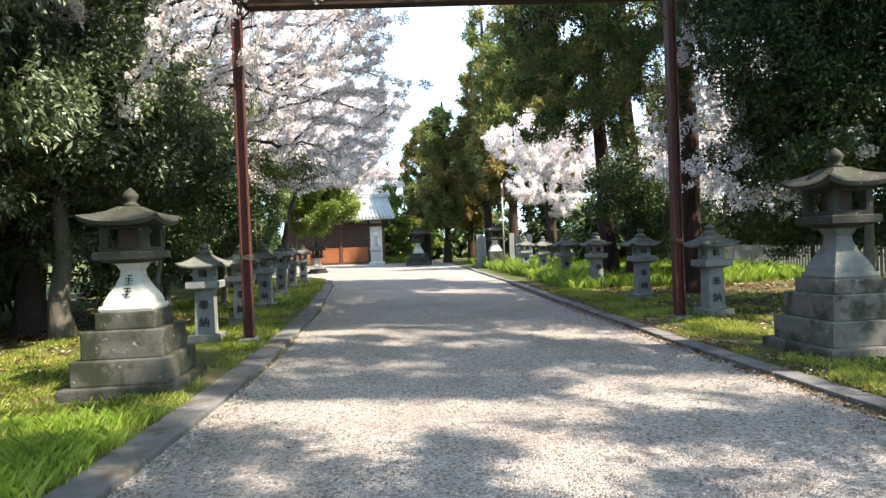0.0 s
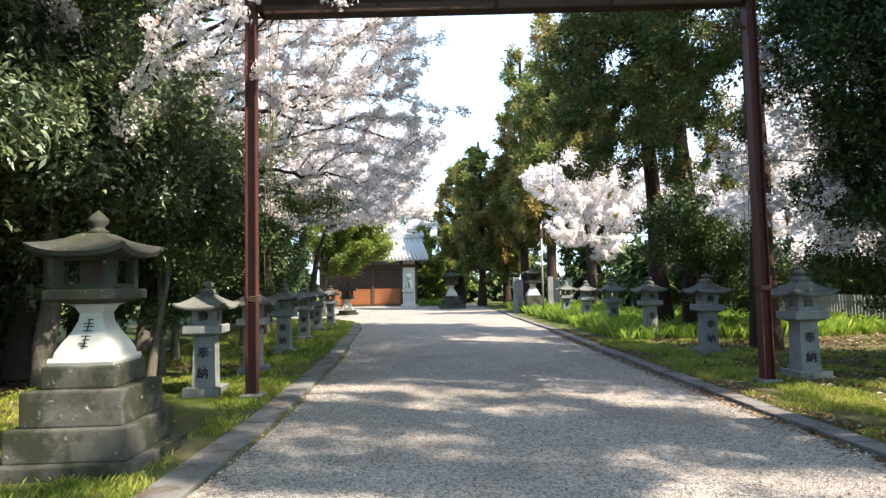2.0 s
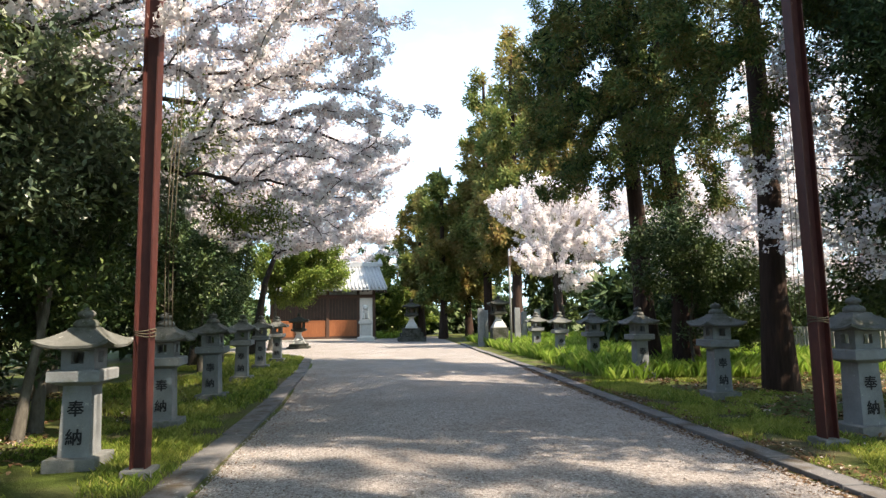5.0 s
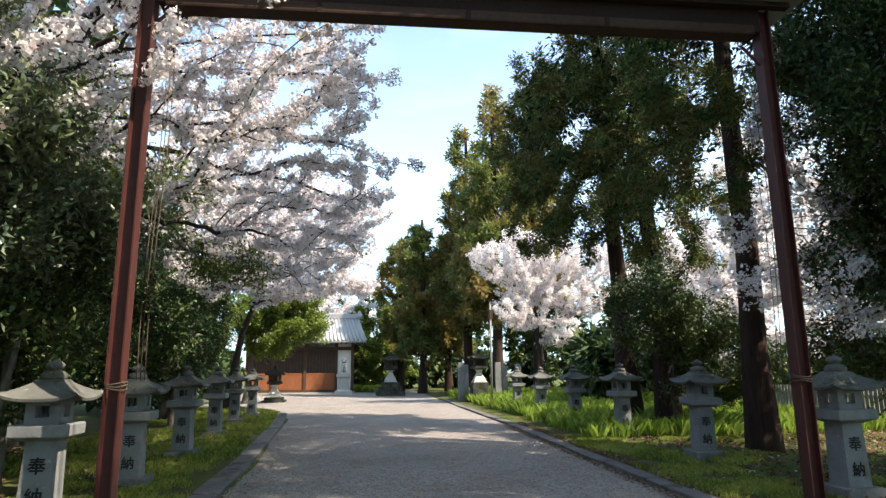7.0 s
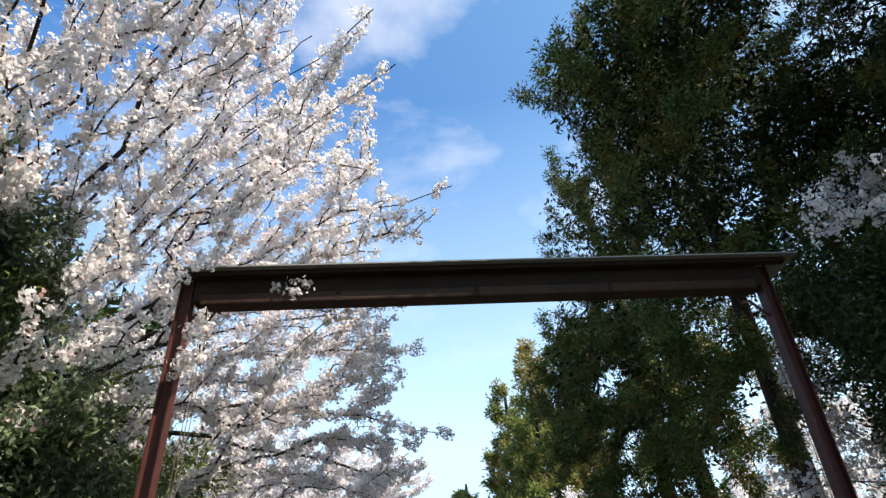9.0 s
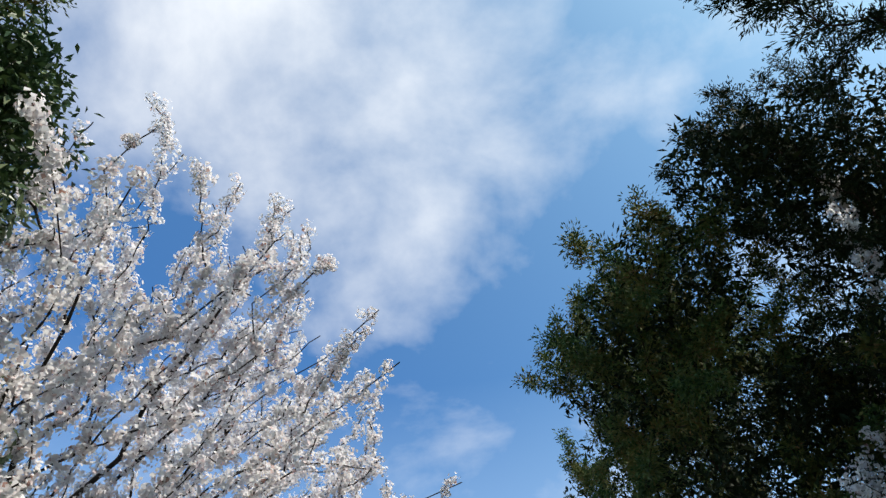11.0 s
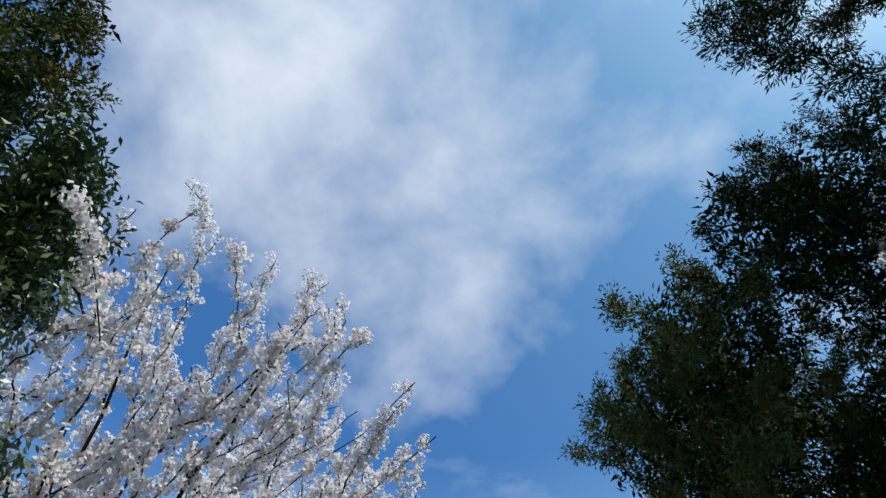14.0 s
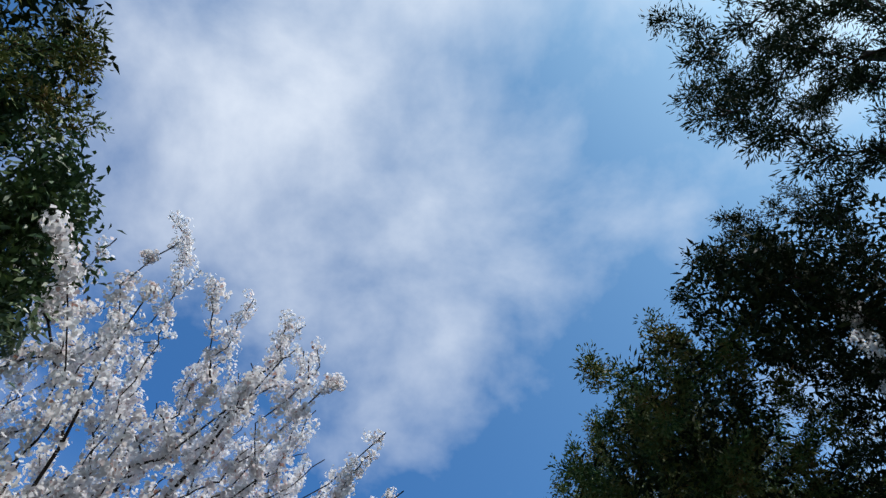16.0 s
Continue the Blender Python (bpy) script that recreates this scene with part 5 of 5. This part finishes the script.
for x, y, turn in ((6.5, 64, 20), (10.5, 60, 70), (13.5, 55, 100), (15.5, 49, 80), (16.5, 43, 110), (17, 37, 85), (17.5, 31, 95), (17.5, 25, 100), (18, 19, 80), (18, 13, 95), (-2.5, 66, 10), (-10.5, 53, 90), (-10.8, 46, 80),
                   (-10.5, 38, 100), (-10.2, 33, 70), (-12, 60, 100), (-15, 22, 90), (-15, 16, 95), (-14.5, 9, 80), (9.5, 30.5, 60)):
    copy_thing(hedge, pose(x, y, -0.1, 0, 0, turn))


# ---- grass, litter and pebbles ----
def blocked(x, y):
    for lx, ly, _ in ROW:
        if abs(x - lx) < 0.3 and abs(y - ly) < 0.3:
            return True
    return (abs(x + 4.22) < 0.6 and abs(y - 9.02) < 0.62) or (abs(x - 4.1) < 0.66 and abs(y - 8.72) < 0.66)


def scatter(rng, count, box_lo, box_hi, keep):
    pts = []
    while len(pts) < count:
        x, y = rng.uniform(box_lo[0], box_hi[0]), rng.uniform(box_lo[1], box_hi[1])
        if keep(x, y) and not blocked(x, y):
            pts.append((x, y, verge_height(x, y) - 0.015))
    return np.array(pts)


def blades(rng, roots, height, width):
    n = len(roots)
    a = rng.random(n) * math.tau
    lean = np.stack([np.cos(a), np.sin(a), np.zeros(n)], 1)
    side = np.stack([-np.sin(a), np.cos(a), np.zeros(n)], 1)
    h = (height * (0.5 + rng.random(n)))[:, None]
    w = width * (0.7 + 0.6 * rng.random(n))[:, None]
    up = np.array((0, 0, 1.0))
    mid = roots + up * h * 0.6 + lean * h * 0.15
    tip = roots + up * h + lean * h * (0.3 + 0.5 * rng.random(n))[:, None]
    return np.stack([roots - side * w / 2, roots + side * w / 2, mid + side * w * 0.4, tip], 1)


def patchy(x, y, k):
    return noise.noise((x * 1.1 + k, y * 0.8, k)) + 0.5 * noise.noise((x * 3.1, y * 2.9, k)) > -0.1


def grass_patch(name, seed, count, lo, hi, keep, height, width, label):
    rng = np.random.default_rng(seed)
    roots = scatter(random.Random(seed), count // 6, lo, hi, keep)
    roots = np.repeat(roots, 6, axis=0) + np.concatenate([rng.normal(size=(len(roots) * 6, 2)) * 0.035, np.zeros((len(roots) * 6, 1))], 1)
    hh = height * (0.6 + 0.9 * np.array([0.5 + 0.5 * noise.noise((p[0] * 0.9, p[1] * 0.9, 9)) for p in roots]))
    tagged(new(name, polygons_mesh(name, blades(rng, roots, hh, width), TALL_GRASS if name == "tall_grass" else GRASS)), label, "grass", kind="stuff")


grass_patch("grass", 81, 66000, (-7.2, 1.5), (-3.2, 16), lambda x, y: x < left_edge(y) - 0.36 and patchy(x, y, 2), 0.055, 0.0065, "short yellow-green grass on the verge")
grass_patch("grass", 82, 34000, (-7.5, 16), (-3.2, 34), lambda x, y: x < left_edge(y) - 0.36 and patchy(x, y, 2), 0.085, 0.012, "short bright grass among the lanterns")
grass_patch("grass", 83, 56000, (2.7, 4.5), (7.5, 20), lambda x, y: x > right_edge(y) + 0.27 and patchy(x, y, 5) and (x < right_edge(y) + 1.5 or noise.noise((x * 1.1, y * 1.1, 7)) > 0.12), 0.055, 0.0075, "short yellow-green grass on the verge")
grass_patch("tall_grass", 84, 52000, (3.4, 19), (12, 46), lambda x, y: x > right_edge(y) + 0.9, 0.33, 0.012, "tall bright green grass beside the road")
grass_patch("tall_grass", 91, 15000, (-6.8, 2.5), (-3.2, 7.6), lambda x, y: x < left_edge(y) - 0.35 and noise.noise((x * 1.3, y * 1.3, 4)) > -0.15, 0.11, 0.0075, "lush green weeds beside the kerb")
grass_patch("tall_grass", 85, 6000, (-2.5, 55), (1.5, 62), lambda x, y: True, 0.35, 0.04, "bright green grass beyond the court")


def litter(name, seed, count, lo, hi, keep, size, label):
    rng = np.random.default_rng(seed)
    p = scatter(random.Random(seed), count, lo, hi, keep) + np.array((0, 0, 0.03))
    ax = rng.normal(size=(count, 3)) * np.array((1, 1, 0.25))
    tagged(new(name, polygons_mesh(name, leaves(rng, p, ax, size, size * 0.5, 1.5), LITTER)), label, "fallen leaves", kind="stuff")


litter("leaf_litter", 86, 11000, (3.2, 5), (12, 24), lambda x, y: x > right_edge(y) + 0.8 + 1.2 * random.Random(x * 7 + y).random(), 0.09, "dry brown fallen leaves under the trees")
litter("leaf_litter", 90, 7000, (2.4, 3), (4.5, 24), lambda x, y: -0.16 < x - right_edge(y) < 0.02 or 0.24 < x - right_edge(y) < 0.36 + 0.2 * random.Random(x * 13 + y).random(), 0.045, "dark brown dead leaves gathered along the kerb")
litter("leaf_litter", 87, 5000, (-10, 5), (-5, 20), lambda x, y: True, 0.09, "dry brown fallen leaves under the trees")


def pebbles():
    rng = np.random.default_rng(88)
    n = 9000
    y = 3.5 + 14 * rng.random(n) ** 1.6
    u = rng.random(n)
    edge = rng.random(n) < 0.35
    u = np.where(edge, np.where(rng.random(n) < 0.5, 0.04 * rng.random(n), 1 - 0.04 * rng.random(n)), u)
    lo, hi = np.array([left_edge(v) for v in y]), np.array([right_edge(v) for v in y])
    c = np.stack([lo + (hi - lo) * u, y, 0.008 + 0.03 * (1 - (2 * u - 1) ** 2)], 1)
    s = (0.006 + 0.012 * rng.random(n) ** 2)[:, None]
    ring = []
    top = c + np.array((0, 0, 1.0)) * s * 0.9
    verts, faces = [], []
    a0 = rng.random(n) * 6
    for q in range(4):
        a = a0 + q * math.tau / 4
        ring.append(c + np.stack([np.cos(a), np.sin(a), np.zeros(n)], 1) * s * (0.7 + 0.5 * rng.random(n))[:, None])
    v = np.stack(ring + [top], 1).reshape(-1, 3)
    for i in range(n):
        o = i * 5
        faces += [(o, o + 1, o + 4), (o + 1, o + 2, o + 4), (o + 2, o + 3, o + 4), (o + 3, o, o + 4)]
    tagged(new("pebbles", mesh_from("pebbles", v, faces, PEBBLE)), "loose grey stones lying on the gravel", "gravel", kind="stuff")


PEBBLE = leaf_material("loose_stone", [(0.0, (0.10, 0.09, 0.085)), (0.5, (0.27, 0.255, 0.24)), (0.85, (0.42, 0.40, 0.38)), (1.0, (0.14, 0.085, 0.05))], 0.0, 0.85, 0.3)
pebbles()
litter("fallen_twigs", 89, 9000, (-3.4, 4), (3.4, 24), lambda x, y: min(x - left_edge(y), right_edge(y) - x) > 0 and (min(x - left_edge(y), right_edge(y) - x) < 0.4 or random.Random(x * 91 + y).random() < 0.45), 0.032, "small dead leaves blown onto the gravel")


# ---- kerbs, stone by stone ----
def build_kerb(name, edge, side, y0, y1, step, width, label):
    kerb = thing(name, (0, 0, 0), label, "kerb", kind="structure")
    rng = random.Random(7)
    y = y0
    while y < y1:
        ln = step * rng.uniform(0.85, 1.15)
        a, b = edge(y), edge(y + ln)
        ang = math.degrees(math.atan2(b - a, ln))
        me = KERB_MESHES[rng.randrange(4)]
        ob = part("kerb_stone", me, KERB_STONE, kerb)
        ob.matrix_basis = pose((a + b) / 2 + side * width * 0.52, y + ln / 2, rng.uniform(-0.05, -0.03), rng.uniform(-0.4, 0.4), rng.uniform(-1, 1), -ang) @ Matrix.Diagonal((width / 0.25, ln - 0.012, 1, 1))
        y += ln


KERB_MESHES = []
for q in range(4):
    bm = box_bm(-0.125 - 0.004 * q, -0.5, -0.1, 0.125, 0.5, 0.105 - 0.003 * q, bevel=0.014)
    me = bpy.data.meshes.new("kerb_stone")
    bm.to_mesh(me)
    bm.free()
    me.materials.append(KERB_STONE)
    KERB_MESHES.append(me)
build_kerb("kerb_west", left_edge, -1, -6.0, 31.0, 0.95, 0.34, "broad grey granite kerb stones edging the gravel")
build_kerb("kerb_east", right_edge, 1, -6.0, 41.0, 0.95, 0.25, "grey granite kerb stones edging the gravel")
